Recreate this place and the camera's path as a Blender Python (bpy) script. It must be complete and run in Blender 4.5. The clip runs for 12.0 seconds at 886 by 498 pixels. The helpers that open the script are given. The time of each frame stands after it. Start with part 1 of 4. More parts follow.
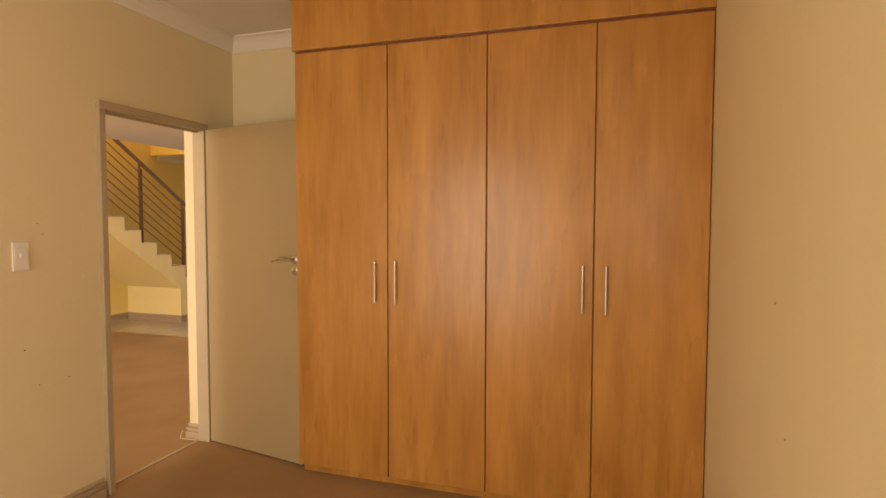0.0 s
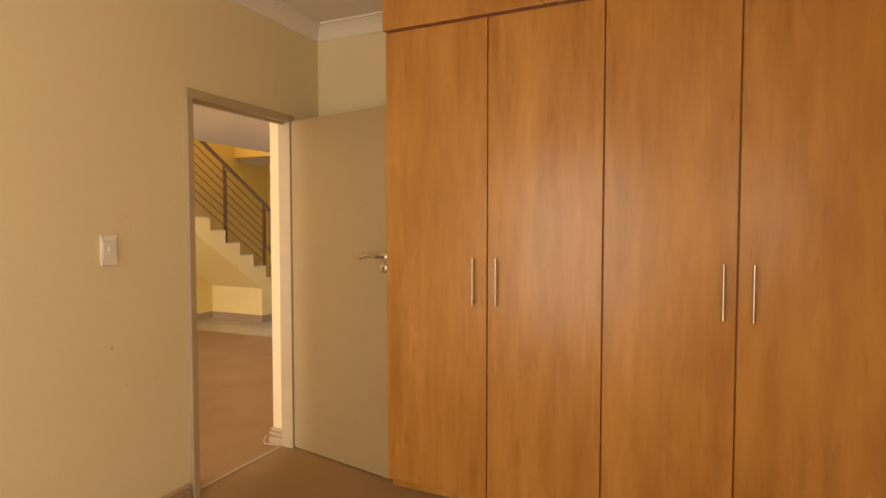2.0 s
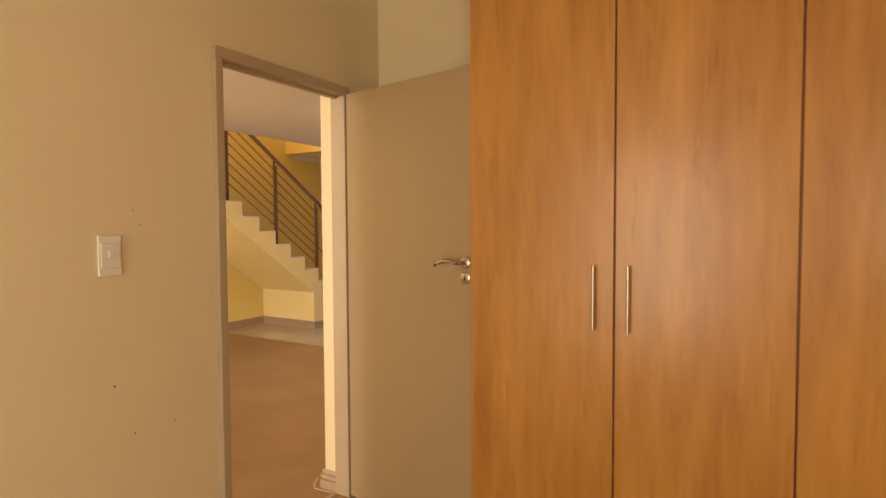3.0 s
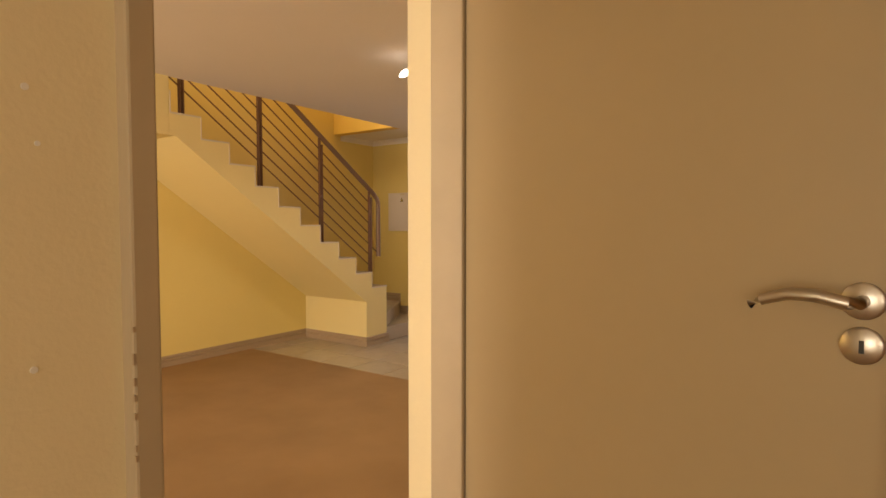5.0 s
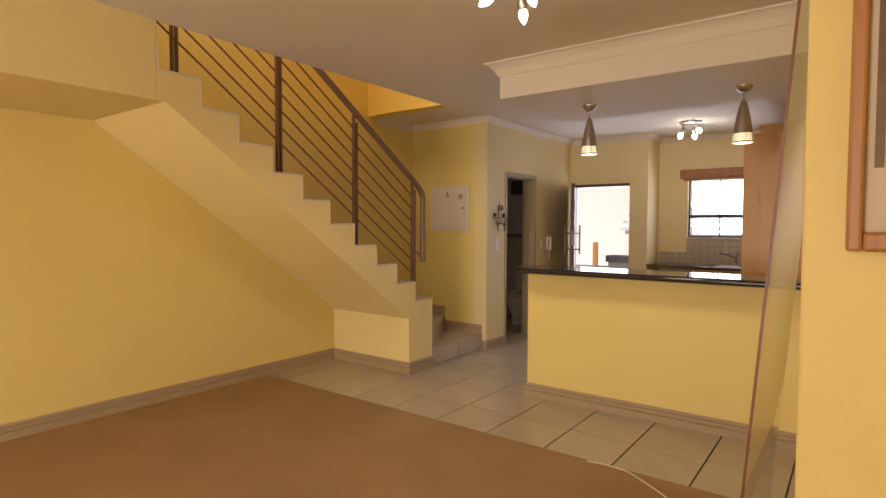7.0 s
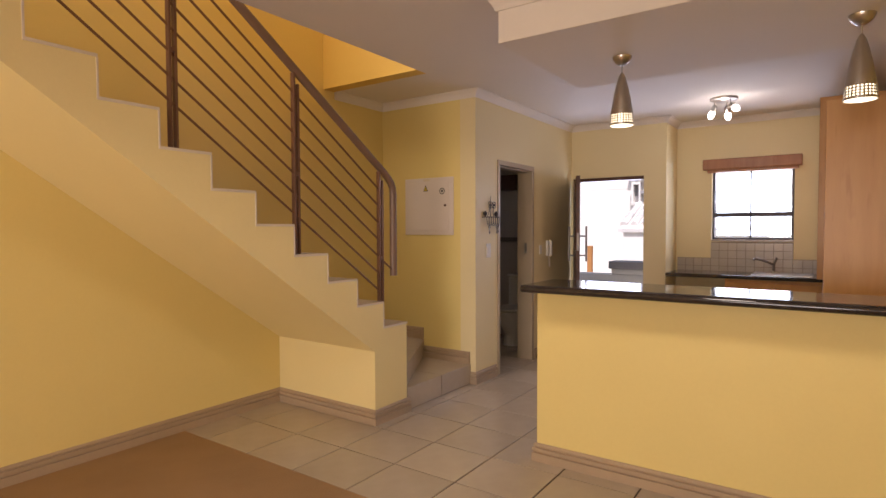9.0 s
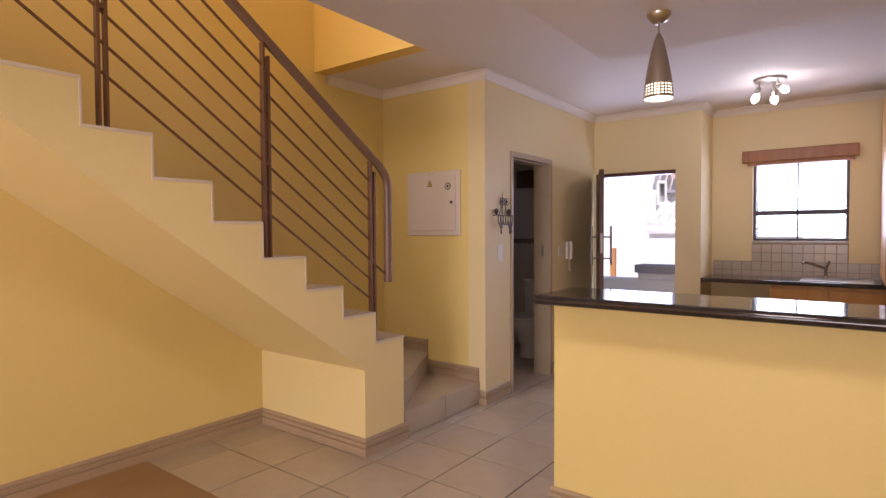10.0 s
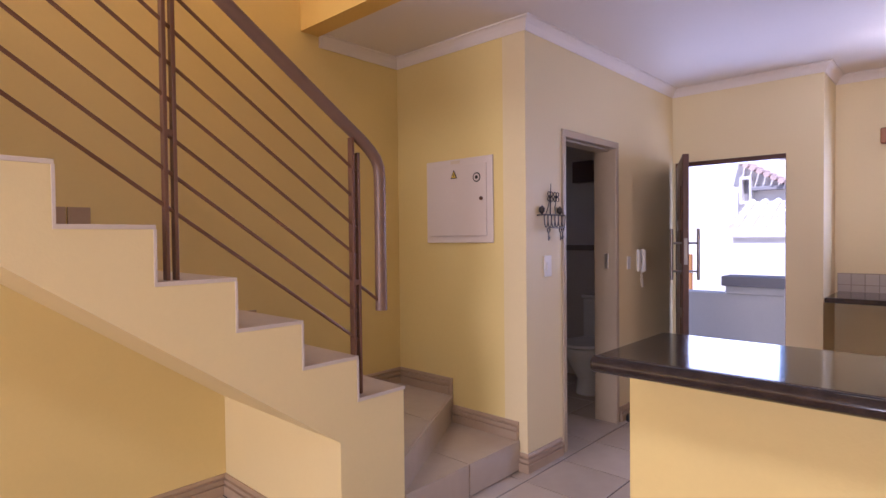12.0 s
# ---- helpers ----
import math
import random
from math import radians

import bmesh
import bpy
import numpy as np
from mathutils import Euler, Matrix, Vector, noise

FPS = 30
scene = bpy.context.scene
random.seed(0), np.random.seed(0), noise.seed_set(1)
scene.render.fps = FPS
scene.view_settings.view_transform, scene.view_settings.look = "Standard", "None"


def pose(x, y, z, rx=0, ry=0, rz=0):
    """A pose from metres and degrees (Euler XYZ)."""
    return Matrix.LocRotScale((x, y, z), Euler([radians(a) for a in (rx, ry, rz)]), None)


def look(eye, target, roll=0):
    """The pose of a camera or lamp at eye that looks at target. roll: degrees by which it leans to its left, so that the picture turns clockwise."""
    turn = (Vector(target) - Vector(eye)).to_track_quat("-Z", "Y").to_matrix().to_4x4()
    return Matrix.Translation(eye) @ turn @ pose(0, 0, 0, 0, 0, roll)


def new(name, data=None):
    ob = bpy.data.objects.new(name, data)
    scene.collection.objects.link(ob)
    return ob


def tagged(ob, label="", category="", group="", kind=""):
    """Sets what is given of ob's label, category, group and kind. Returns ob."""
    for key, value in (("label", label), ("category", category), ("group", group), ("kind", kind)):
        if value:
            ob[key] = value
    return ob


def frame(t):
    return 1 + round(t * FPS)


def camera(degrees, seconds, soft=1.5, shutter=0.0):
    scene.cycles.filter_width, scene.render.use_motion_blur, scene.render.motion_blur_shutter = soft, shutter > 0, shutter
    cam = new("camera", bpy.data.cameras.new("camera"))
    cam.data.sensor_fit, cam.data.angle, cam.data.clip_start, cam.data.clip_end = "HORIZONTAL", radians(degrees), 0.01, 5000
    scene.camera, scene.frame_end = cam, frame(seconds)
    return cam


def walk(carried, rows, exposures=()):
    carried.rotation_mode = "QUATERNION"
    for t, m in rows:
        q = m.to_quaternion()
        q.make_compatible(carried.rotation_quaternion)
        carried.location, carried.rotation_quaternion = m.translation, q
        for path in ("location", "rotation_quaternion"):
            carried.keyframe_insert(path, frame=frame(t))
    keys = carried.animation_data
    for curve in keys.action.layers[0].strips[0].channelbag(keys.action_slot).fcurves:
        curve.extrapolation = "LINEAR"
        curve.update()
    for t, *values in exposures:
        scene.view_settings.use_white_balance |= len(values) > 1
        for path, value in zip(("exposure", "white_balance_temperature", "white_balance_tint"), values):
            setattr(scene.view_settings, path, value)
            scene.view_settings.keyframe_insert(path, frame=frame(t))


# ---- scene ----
cam = camera(77.1, 12.0)
PATH = [
    (0, (0.027, 0.204, 1.45), (-0.586, 2.105, 1.35), 0.1),
    (0.5, (0.003, 0.195, 1.449), (-0.7, 2.064, 1.352), -0.1),
    (1.5, (-0.086, 0.251, 1.433), (-0.903, 2.075, 1.345), 0.0),
    (2, (-0.238, 0.432, 1.394), (-1.078, 2.245, 1.309), 0.0),
    (2.5, (-0.438, 0.693, 1.389), (-1.359, 2.466, 1.301), -0.0),
    (3, (-0.721, 0.983, 1.38), (-1.72, 2.713, 1.295), -0.3),
    (4.8, (-1.731, 1.959, 1.331), (-2.85, 3.614, 1.245), -0.0),
    (5.5, (-2.08, 2.271, 1.33), (-3.25, 3.89, 1.243), -0.1),
    (6, (-2.32, 2.445, 1.329), (-3.513, 4.048, 1.244), -0.1),
    (6.5, (-2.534, 2.633, 1.329), (-3.73, 4.234, 1.241), 0.1),
    (7, (-2.782, 2.815, 1.314), (-3.977, 4.417, 1.23), 0.2),
    (8.8, (-3.423, 3.707, 1.284), (-4.563, 5.349, 1.219), -0.6),
    (9, (-3.483, 3.809, 1.297), (-4.624, 5.45, 1.227), -0.2),
    (9.5, (-3.587, 4.057, 1.283), (-4.742, 5.688, 1.218), -0.3),
    (10, (-3.698, 4.307, 1.275), (-4.897, 5.906, 1.215), -0.3),
    (10.5, (-3.832, 4.54, 1.289), (-5.066, 6.113, 1.232), -0.4),
    (11, (-3.961, 4.8, 1.283), (-5.22, 6.353, 1.229), -0.4),
    (11.5, (-4.051, 5.036, 1.264), (-5.36, 6.548, 1.224), -0.5),
    (12, (-4.186, 5.259, 1.285), (-5.548, 6.723, 1.242), -0.6),
]
EXPO = [(0.0, 0.27, 7100, 18), (3.0, 0.25, 7100, 17), (5.0, 0.07, 7300, 16), (7.0, -0.07, 6800, 15), (9.5, 0.14, 6050, 25), (12.0, 0.41, 5150, 36)]
walk(cam, [(t, look(eye, target, roll)) for t, eye, target, roll in PATH], EXPO)

# ---- light ----
world = bpy.data.worlds.new("sky")
scene.world = world
world.use_nodes = True
wn = world.node_tree
sky = wn.nodes.new("ShaderNodeTexSky")
sky.sky_type, sky.sun_disc = "NISHITA", False
sky.sun_elevation, sky.sun_rotation = radians(58), radians(202)
wn.links.new(sky.outputs[0], wn.nodes["Background"].inputs[0])
wn.nodes["Background"].inputs[1].default_value = 0.12


def lamp(name, kind, m, energy, color, size=(1, 1), radius=0.03):
    data = bpy.data.lights.new(name, kind)
    data.energy, data.color = energy, color
    if kind == "AREA":
        data.shape, data.size, data.size_y = "RECTANGLE", size[0], size[1]
    elif kind == "SPOT":
        data.spot_size, data.spot_blend, data.shadow_soft_size = radians(168), 0.6, radius
    elif kind == "SUN":
        data.angle = radians(0.5)
    else:
        data.shadow_soft_size = radius
    ob = new(name, data)
    ob.matrix_world = m
    return ob


lamp("sun", "SUN", look((0, 0, 10), (-0.2, 0.5, 9.15)), 5.0, (1, 0.95, 0.88))
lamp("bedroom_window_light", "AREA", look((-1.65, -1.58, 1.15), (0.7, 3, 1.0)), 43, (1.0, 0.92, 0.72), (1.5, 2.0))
# added fill from an unseen east opening, brightens the door wall
lamp("bedroom_side_fill_light", "AREA", look((0.44, -0.85, 1.5), (-2.5, -0.3, 1.35)), 27, (1.0, 0.95, 0.80), (1.0, 1.15))
# stands for an unseen patio door; turned west and up to brighten those surfaces
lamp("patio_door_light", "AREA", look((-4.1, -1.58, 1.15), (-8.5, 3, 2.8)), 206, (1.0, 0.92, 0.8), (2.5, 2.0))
lamp("front_door_light", "AREA", look((-5.5, 10.03, 1.0), (-5.4, 5, 0.7)), 20, (0.70, 0.78, 1.0), (0.66, 1.7))
lamp("kitchen_window_light", "AREA", look((-4.15, 10.46, 1.55), (-4.19, 5, 1.0)), 12, (0.76, 0.83, 1.0), (0.68, 0.66))
# added fill high in the stairwell, unseen, lifts the nook and landing walls
lamp("landing_fill_light", "AREA", look((-6.93, 5.1, 3.95), (-5.4, 6.6, 2.0)), 44, (1.0, 0.86, 0.60), (1.6, 1.1))
# weak added fill so the toilet shows; its source is unseen
lamp("toilet_fill_light", "AREA", look((-7.58, 9.0, 1.75), (-6.3, 8.9, 0.7)), 0.15, (0.9, 0.92, 1.0), (0.5, 0.4))
lamp("living_spot_light", "SPOT", pose(-4.06, 5.08, 2.30), 48, (1.0, 0.88, 0.7), radius=0.18)
lamp("kitchen_spot_light", "POINT", pose(-4.27, 9.3, 2.26), 2.9, (1.0, 0.92, 0.8), radius=0.05)


# ---- materials ----
def coords(nt, scale):
    tc, mp = nt.nodes.new("ShaderNodeTexCoord"), nt.nodes.new("ShaderNodeMapping")
    mp.inputs["Scale"].default_value = scale
    nt.links.new(tc.outputs["Object"], mp.inputs["Vector"])
    return mp.outputs["Vector"]


def noise_node(nt, vec, scale, detail=4, rough=0.55):
    n = nt.nodes.new("ShaderNodeTexNoise")
    n.inputs["Scale"].default_value, n.inputs["Detail"].default_value, n.inputs["Roughness"].default_value = scale, detail, rough
    nt.links.new(vec, n.inputs["Vector"])
    return n.outputs["Fac"]


def blend(nt, fac, a, b, lo=0.3, hi=0.7):
    r = nt.nodes.new("ShaderNodeValToRGB")
    r.color_ramp.elements[0].position, r.color_ramp.elements[1].position = lo, hi
    r.color_ramp.elements[0].color, r.color_ramp.elements[1].color = (*a, 1), (*b, 1)
    nt.links.new(fac, r.inputs[0])
    return r.outputs[0]


def mix(nt, fac, a, b, kind="MIX"):
    m = nt.nodes.new("ShaderNodeMix")
    m.data_type, m.blend_type = "RGBA", kind
    if isinstance(fac, float):
        m.inputs[0].default_value = fac
    else:
        nt.links.new(fac, m.inputs[0])
    for sock, v in ((m.inputs[6], a), (m.inputs[7], b)):
        if isinstance(v, tuple):
            sock.default_value = (*v, 1)
        else:
            nt.links.new(v, sock)
    return m.outputs[2]


def surface(name, color, rough=0.5, metal=0.0, big=1.2, small=40.0, vary=0.12, bump=0.1, stretch=(1, 1, 1), spec=0.5, random_tone=0.0, depth=0.004):
    """A painted, tiled or metal surface with broad stains, fine grain and relief."""
    m = bpy.data.materials.new(name)
    m.use_nodes = True
    nt = m.node_tree
    b = nt.nodes["Principled BSDF"]
    v = coords(nt, stretch)
    dark = tuple(c * (1 - vary) for c in color)
    lite = tuple(min(1, c * (1 + vary * 0.6)) for c in color)
    c1 = blend(nt, noise_node(nt, v, big), dark, lite)
    c2 = blend(nt, noise_node(nt, v, small, 3), tuple(c * (1 - vary * 0.6) for c in color), color)
    c = mix(nt, 0.45, c1, c2)
    if random_tone:
        oi = nt.nodes.new("ShaderNodeObjectInfo")
        t = blend(nt, oi.outputs["Random"], (1 - random_tone,) * 3, (1, 1, 1), 0, 1)
        c = mix(nt, 1.0, c, t, "MULTIPLY")
    nt.links.new(c, b.inputs["Base Color"])
    b.inputs["Metallic"].default_value = metal
    b.inputs["Specular IOR Level"].default_value = spec
    r = nt.nodes.new("ShaderNodeMapRange")
    r.inputs[3].default_value, r.inputs[4].default_value = max(0.02, rough - 0.06), min(1, rough + 0.08)
    nt.links.new(noise_node(nt, v, big * 3), r.inputs[0])
    nt.links.new(r.outputs[0], b.inputs["Roughness"])
    if bump:
        bn = nt.nodes.new("ShaderNodeBump")
        bn.inputs["Strength"].default_value, bn.inputs["Distance"].default_value = bump, depth
        nt.links.new(noise_node(nt, v, small * 2, 3), bn.inputs["Height"])
        nt.links.new(bn.outputs[0], b.inputs["Normal"])
    return m


def veneer(name, base, dark, lite, rough=0.28, grain=1.0):
    """Wood veneer with upright grain, soft flames and fine pores."""
    m = bpy.data.materials.new(name)
    m.use_nodes = True
    nt = m.node_tree
    b = nt.nodes["Principled BSDF"]
    oi = nt.nodes.new("ShaderNodeObjectInfo")
    tc, mp = nt.nodes.new("ShaderNodeTexCoord"), nt.nodes.new("ShaderNodeMapping")
    off = nt.nodes.new("ShaderNodeVectorMath")
    off.operation = "SCALE"
    off.inputs[0].default_value = (7.3, 3.1, 11.7)
    nt.links.new(oi.outputs["Random"], off.inputs["Scale"])
    add = nt.nodes.new("ShaderNodeVectorMath")
    nt.links.new(tc.outputs["Object"], add.inputs[0])
    nt.links.new(off.outputs[0], add.inputs[1])
    mp.inputs["Scale"].default_value = (1, 1, 0.13)
    nt.links.new(add.outputs[0], mp.inputs["Vector"])
    v = mp.outputs["Vector"]
    broad = blend(nt, noise_node(nt, v, 6.5 * grain, 3, 0.5), dark, lite, 0.32, 0.68)
    band = blend(nt, noise_node(nt, v, 19 * grain, 4, 0.5), dark, lite, 0.3, 0.7)
    fine = blend(nt, noise_node(nt, v, 75 * grain, 3, 0.5), dark, base, 0.2, 0.55)
    c = mix(nt, 0.42, mix(nt, 0.3, broad, fine), band)
    fleck = blend(nt, noise_node(nt, v, 34 * grain, 2, 0.4), (1, 1, 1), (0.85, 0.76, 0.66), 0.64, 0.76)
    c = mix(nt, 0.8, c, fleck, "MULTIPLY")
    nt.links.new(c, b.inputs["Base Color"])
    r = nt.nodes.new("ShaderNodeMapRange")
    r.inputs[3].default_value, r.inputs[4].default_value = rough - 0.05, rough + 0.07
    nt.links.new(noise_node(nt, v, 3.0), r.inputs[0])
    nt.links.new(r.outputs[0], b.inputs["Roughness"])
    bn = nt.nodes.new("ShaderNodeBump")
    bn.inputs["Strength"].default_value, bn.inputs["Distance"].default_value = 0.06, 0.002
    nt.links.new(noise_node(nt, v, 90, 3), bn.inputs["Height"])
    nt.links.new(bn.outputs[0], b.inputs["Normal"])
    return m


def glowing(name, color, strength):
    m = bpy.data.materials.new(name)
    m.use_nodes = True
    b = m.node_tree.nodes["Principled BSDF"]
    b.inputs["Base Color"].default_value = (*color, 1)
    b.inputs["Emission Color"].default_value = (*color, 1)
    b.inputs["Emission Strength"].default_value = strength
    return m


def clear(name, tint=(0.95, 0.98, 0.97)):
    m = bpy.data.materials.new(name)
    m.use_nodes = True
    b = m.node_tree.nodes["Principled BSDF"]
    b.inputs["Base Color"].default_value = (*tint, 1)
    b.inputs["Roughness"].default_value = 0.02
    b.inputs["Transmission Weight"].default_value = 1.0
    b.inputs["IOR"].default_value = 1.45
    return m


M_BEIGE = surface("beige_wall_paint", (0.75, 0.64, 0.415), 0.62, big=0.8, small=60, vary=0.06, bump=0.12)
M_YELLOW = surface("cream_yellow_paint", (0.80, 0.64, 0.245), 0.5, big=0.7, small=60, vary=0.06, bump=0.12)
M_CREAM = surface("pale_cream_paint", (0.82, 0.68, 0.33), 0.5, big=0.9, small=60, vary=0.06, bump=0.12)
M_PALE = surface("pale_straw_paint", (0.80, 0.675, 0.385), 0.5, big=0.8, small=60, vary=0.06, bump=0.12)
# wall yellow with the stairwell's warm bounce light mixed into its colour
M_YELLOW_BOUNCE = surface("yellow_paint_with_bounce", (0.80, 0.53, 0.11), 0.5, big=0.7, small=60, vary=0.06, bump=0.12)
M_WHITE = surface("white_ceiling_paint", (0.80, 0.735, 0.66), 0.8, big=0.6, small=50, vary=0.05, bump=0.08)
M_CORNICE = surface("white_cornice_paint", (0.80, 0.735, 0.66), 0.6, vary=0.04, bump=0.03)
M_DOORPAINT = surface("beige_door_enamel", (0.385, 0.293, 0.172), 0.45, big=1.5, small=30, vary=0.05, bump=0.04)
M_FRAME = surface("beige_steel_frame_enamel", (0.44, 0.35, 0.235), 0.4, big=3, small=25, vary=0.1, bump=0.05)
M_SKIRT = surface("taupe_skirting", (0.42, 0.31, 0.205), 0.5, big=2, small=30, vary=0.12, bump=0.06)
M_CARPET = surface("brown_carpet", (0.39, 0.245, 0.126), 0.95, big=1.6, small=170, vary=0.24, bump=0.6, spec=0.1, depth=0.006)
M_TILE = surface("beige_glazed_tile", (0.50, 0.42, 0.335), 0.22, big=4, small=18, vary=0.12, bump=0.03, random_tone=0.1)
M_GROUT = surface("brown_grout", (0.045, 0.03, 0.022), 0.9, vary=0.2, bump=0.2)
M_SPGROUT = surface("grey_wall_grout", (0.26, 0.22, 0.18), 0.9, vary=0.15, bump=0.1)
M_TREAD = surface("grey_brown_stair_tile", (0.42, 0.34, 0.27), 0.35, big=4, small=20, vary=0.15, bump=0.05)
M_TRIM = surface("aluminium_edge_trim", (0.72, 0.64, 0.54), 0.4, 0.25, vary=0.1, bump=0.02)
M_WARD = veneer("honey_maple_veneer", (0.52, 0.24, 0.052), (0.35, 0.145, 0.028), (0.60, 0.30, 0.078), 0.27)
M_WARDEDGE = surface("dark_cherry_edging", (0.20, 0.06, 0.02), 0.4, vary=0.15)
M_KCAB = veneer("orange_maple_panel", (0.58, 0.29, 0.075), (0.50, 0.235, 0.055), (0.64, 0.34, 0.10), 0.35)
M_STEEL = surface("brushed_steel", (0.56, 0.52, 0.475), 0.3, 1.0, big=6, small=120, vary=0.12, bump=0.05, stretch=(1, 1, 0.05))
# steel copy with the dark of backlighting put into its colour
M_BACKLITSTEEL = surface("backlit_dull_steel", (0.30, 0.27, 0.25), 0.4, 1.0, big=6, small=120, vary=0.12, bump=0.03)
M_RAIL = surface("brown_painted_steel", (0.19, 0.095, 0.052), 0.35, 0.25, big=5, small=60, vary=0.2, bump=0.05)
M_HANDRAIL = surface("grey_brown_handrail", (0.22, 0.135, 0.088), 0.4, 0.1, big=5, small=60, vary=0.15, bump=0.03)
M_GRANITE = surface("black_brown_granite", (0.035, 0.026, 0.024), 0.08, big=25, small=160, vary=0.6, bump=0.0)
M_PLASTIC = surface("white_plastic", (0.78, 0.74, 0.68), 0.3, vary=0.03, bump=0.0)
M_PANEL = surface("white_enamel_panel", (0.74, 0.66, 0.60), 0.35, vary=0.05, bump=0.02)
M_BLACK = surface("black_print", (0.02, 0.02, 0.02), 0.5, vary=0.1, bump=0)
M_SIGNY = surface("yellow_sign", (0.75, 0.55, 0.06), 0.5, vary=0.08, bump=0)
M_DARKDOOR = surface("dark_brown_timber", (0.10, 0.04, 0.022), 0.35, big=3, small=60, vary=0.3, bump=0.1, stretch=(1, 1, 0.1))
M_DARKFRAME = surface("dark_window_steel", (0.05, 0.04, 0.045), 0.4, 0.3, vary=0.2)
M_PELMET = veneer("reddish_wood_pelmet", (0.36, 0.15, 0.06), (0.26, 0.10, 0.04), (0.42, 0.19, 0.08), 0.4)
M_WALLTILE = surface("grey_beige_wall_tile", (0.50, 0.44, 0.37), 0.25, big=5, small=30, vary=0.1, bump=0.03, random_tone=0.08)
M_WC = surface("white_sanitary_ware", (0.75, 0.73, 0.70), 0.12, vary=0.03, bump=0)
M_WCWALL = surface("grey_toilet_wall", (0.55, 0.5, 0.45), 0.6, vary=0.1)
M_DADO = surface("grey_brown_border_tile", (0.20, 0.165, 0.14), 0.4, vary=0.15)
M_PLASTER = surface("sunlit_white_plaster", (0.82, 0.78, 0.72), 0.8, big=0.8, small=40, vary=0.08, bump=0.2)
M_ROOF = surface("clay_roof_tile", (0.84, 0.79, 0.75), 0.8, big=2, small=30, vary=0.25, bump=0.3, random_tone=0.2)
M_CLAY = surface("faded_red_clay_tile", (0.66, 0.50, 0.43), 0.85, big=3, small=30, vary=0.25, bump=0.3)
M_GREY = surface("grey_concrete_coping", (0.33, 0.31, 0.31), 0.8, vary=0.15, bump=0.2)
M_PAVE = surface("pale_paving", (0.55, 0.50, 0.45), 0.85, vary=0.15, bump=0.3)
M_ORANGE = surface("orange_brick_pier", (0.45, 0.20, 0.06), 0.8, vary=0.2, bump=0.3)
M_IRON = surface("dark_wrought_iron", (0.06, 0.05, 0.045), 0.45, 0.6, vary=0.2)
M_BRASSKEY = surface("aged_brass_keys", (0.09, 0.07, 0.05), 0.35, 0.9, vary=0.2)
M_PICWOOD = veneer("orange_pine_frame", (0.45, 0.21, 0.07), (0.36, 0.15, 0.05), (0.52, 0.26, 0.10), 0.35)
M_MAT = surface("cream_picture_mat", (0.70, 0.60, 0.45), 0.7, vary=0.04)
M_PICTURE = surface("brown_picture_print", (0.20, 0.12, 0.06), 0.5, big=5, vary=0.5)
M_BULB = glowing("lit_bulb", (1.0, 0.95, 0.86), 9.0)
M_PENDGLOW = glowing("lit_pendant_diffuser", (1.0, 0.90, 0.62), 2.6)
M_GLASS = clear("clear_glass")
M_SHEET = clear("thin_clear_glass", (0.97, 0.99, 0.98))
M_SHEET.node_tree.nodes["Principled BSDF"].inputs["IOR"].default_value = 1.18
M_CABLE = surface("white_cable", (0.70, 0.62, 0.5), 0.4, vary=0.05, bump=0)


# ---- mesh helpers ----
def mesh_object(name, bm, mat, parent=None, smooth=False):
    bmesh.ops.recalc_face_normals(bm, faces=bm.faces)
    me = bpy.data.meshes.new(name)
    bm.to_mesh(me)
    bm.free()
    me.materials.append(mat)
    if smooth:
        for p in me.polygons:
            p.use_smooth = True
        me.set_sharp_from_angle(angle=radians(42))
    ob = new(name, me)
    ob.parent = parent
    return ob


def add_box(bm, x0, x1, y0, y1, z0, z1, bevel=0.0):
    made = bmesh.ops.create_cube(bm, size=1)["verts"]
    for v in made:
        v.co = ((x0 + x1) / 2 + v.co.x * (x1 - x0), (y0 + y1) / 2 + v.co.y * (y1 - y0), (z0 + z1) / 2 + v.co.z * (z1 - z0))
    if bevel:
        edges = {e for v in made for e in v.link_edges}
        bmesh.ops.bevel(bm, geom=list(edges), offset=bevel, segments=2, profile=0.5, affect="EDGES")


def boxes(name, parts, mat, bevel=0.0, parent=None):
    bm = bmesh.new()
    for p in parts:
        add_box(bm, *p, bevel)
    return mesh_object(name, bm, mat, parent)


def prism(name, poly, axis, a, b, mat, parent=None, bevel=0.0):
    """A flat outline pushed from a to b along an axis: x takes (y, z), y takes (x, z), z takes (x, y)."""
    bm = bmesh.new()
    put = {"x": lambda u, v, w: (w, u, v), "y": lambda u, v, w: (u, w, v), "z": lambda u, v, w: (u, v, w)}[axis]
    lo = [bm.verts.new(put(u, v, a)) for u, v in poly]
    hi = [bm.verts.new(put(u, v, b)) for u, v in poly]
    n = len(poly)
    bm.faces.new(lo), bm.faces.new(hi)
    for i in range(n):
        bm.faces.new((lo[i], lo[(i + 1) % n], hi[(i + 1) % n], hi[i]))
    if bevel:
        bmesh.ops.bevel(bm, geom=list(bm.edges), offset=bevel, segments=2, profile=0.5, affect="EDGES")
    return mesh_object(name, bm, mat, parent)


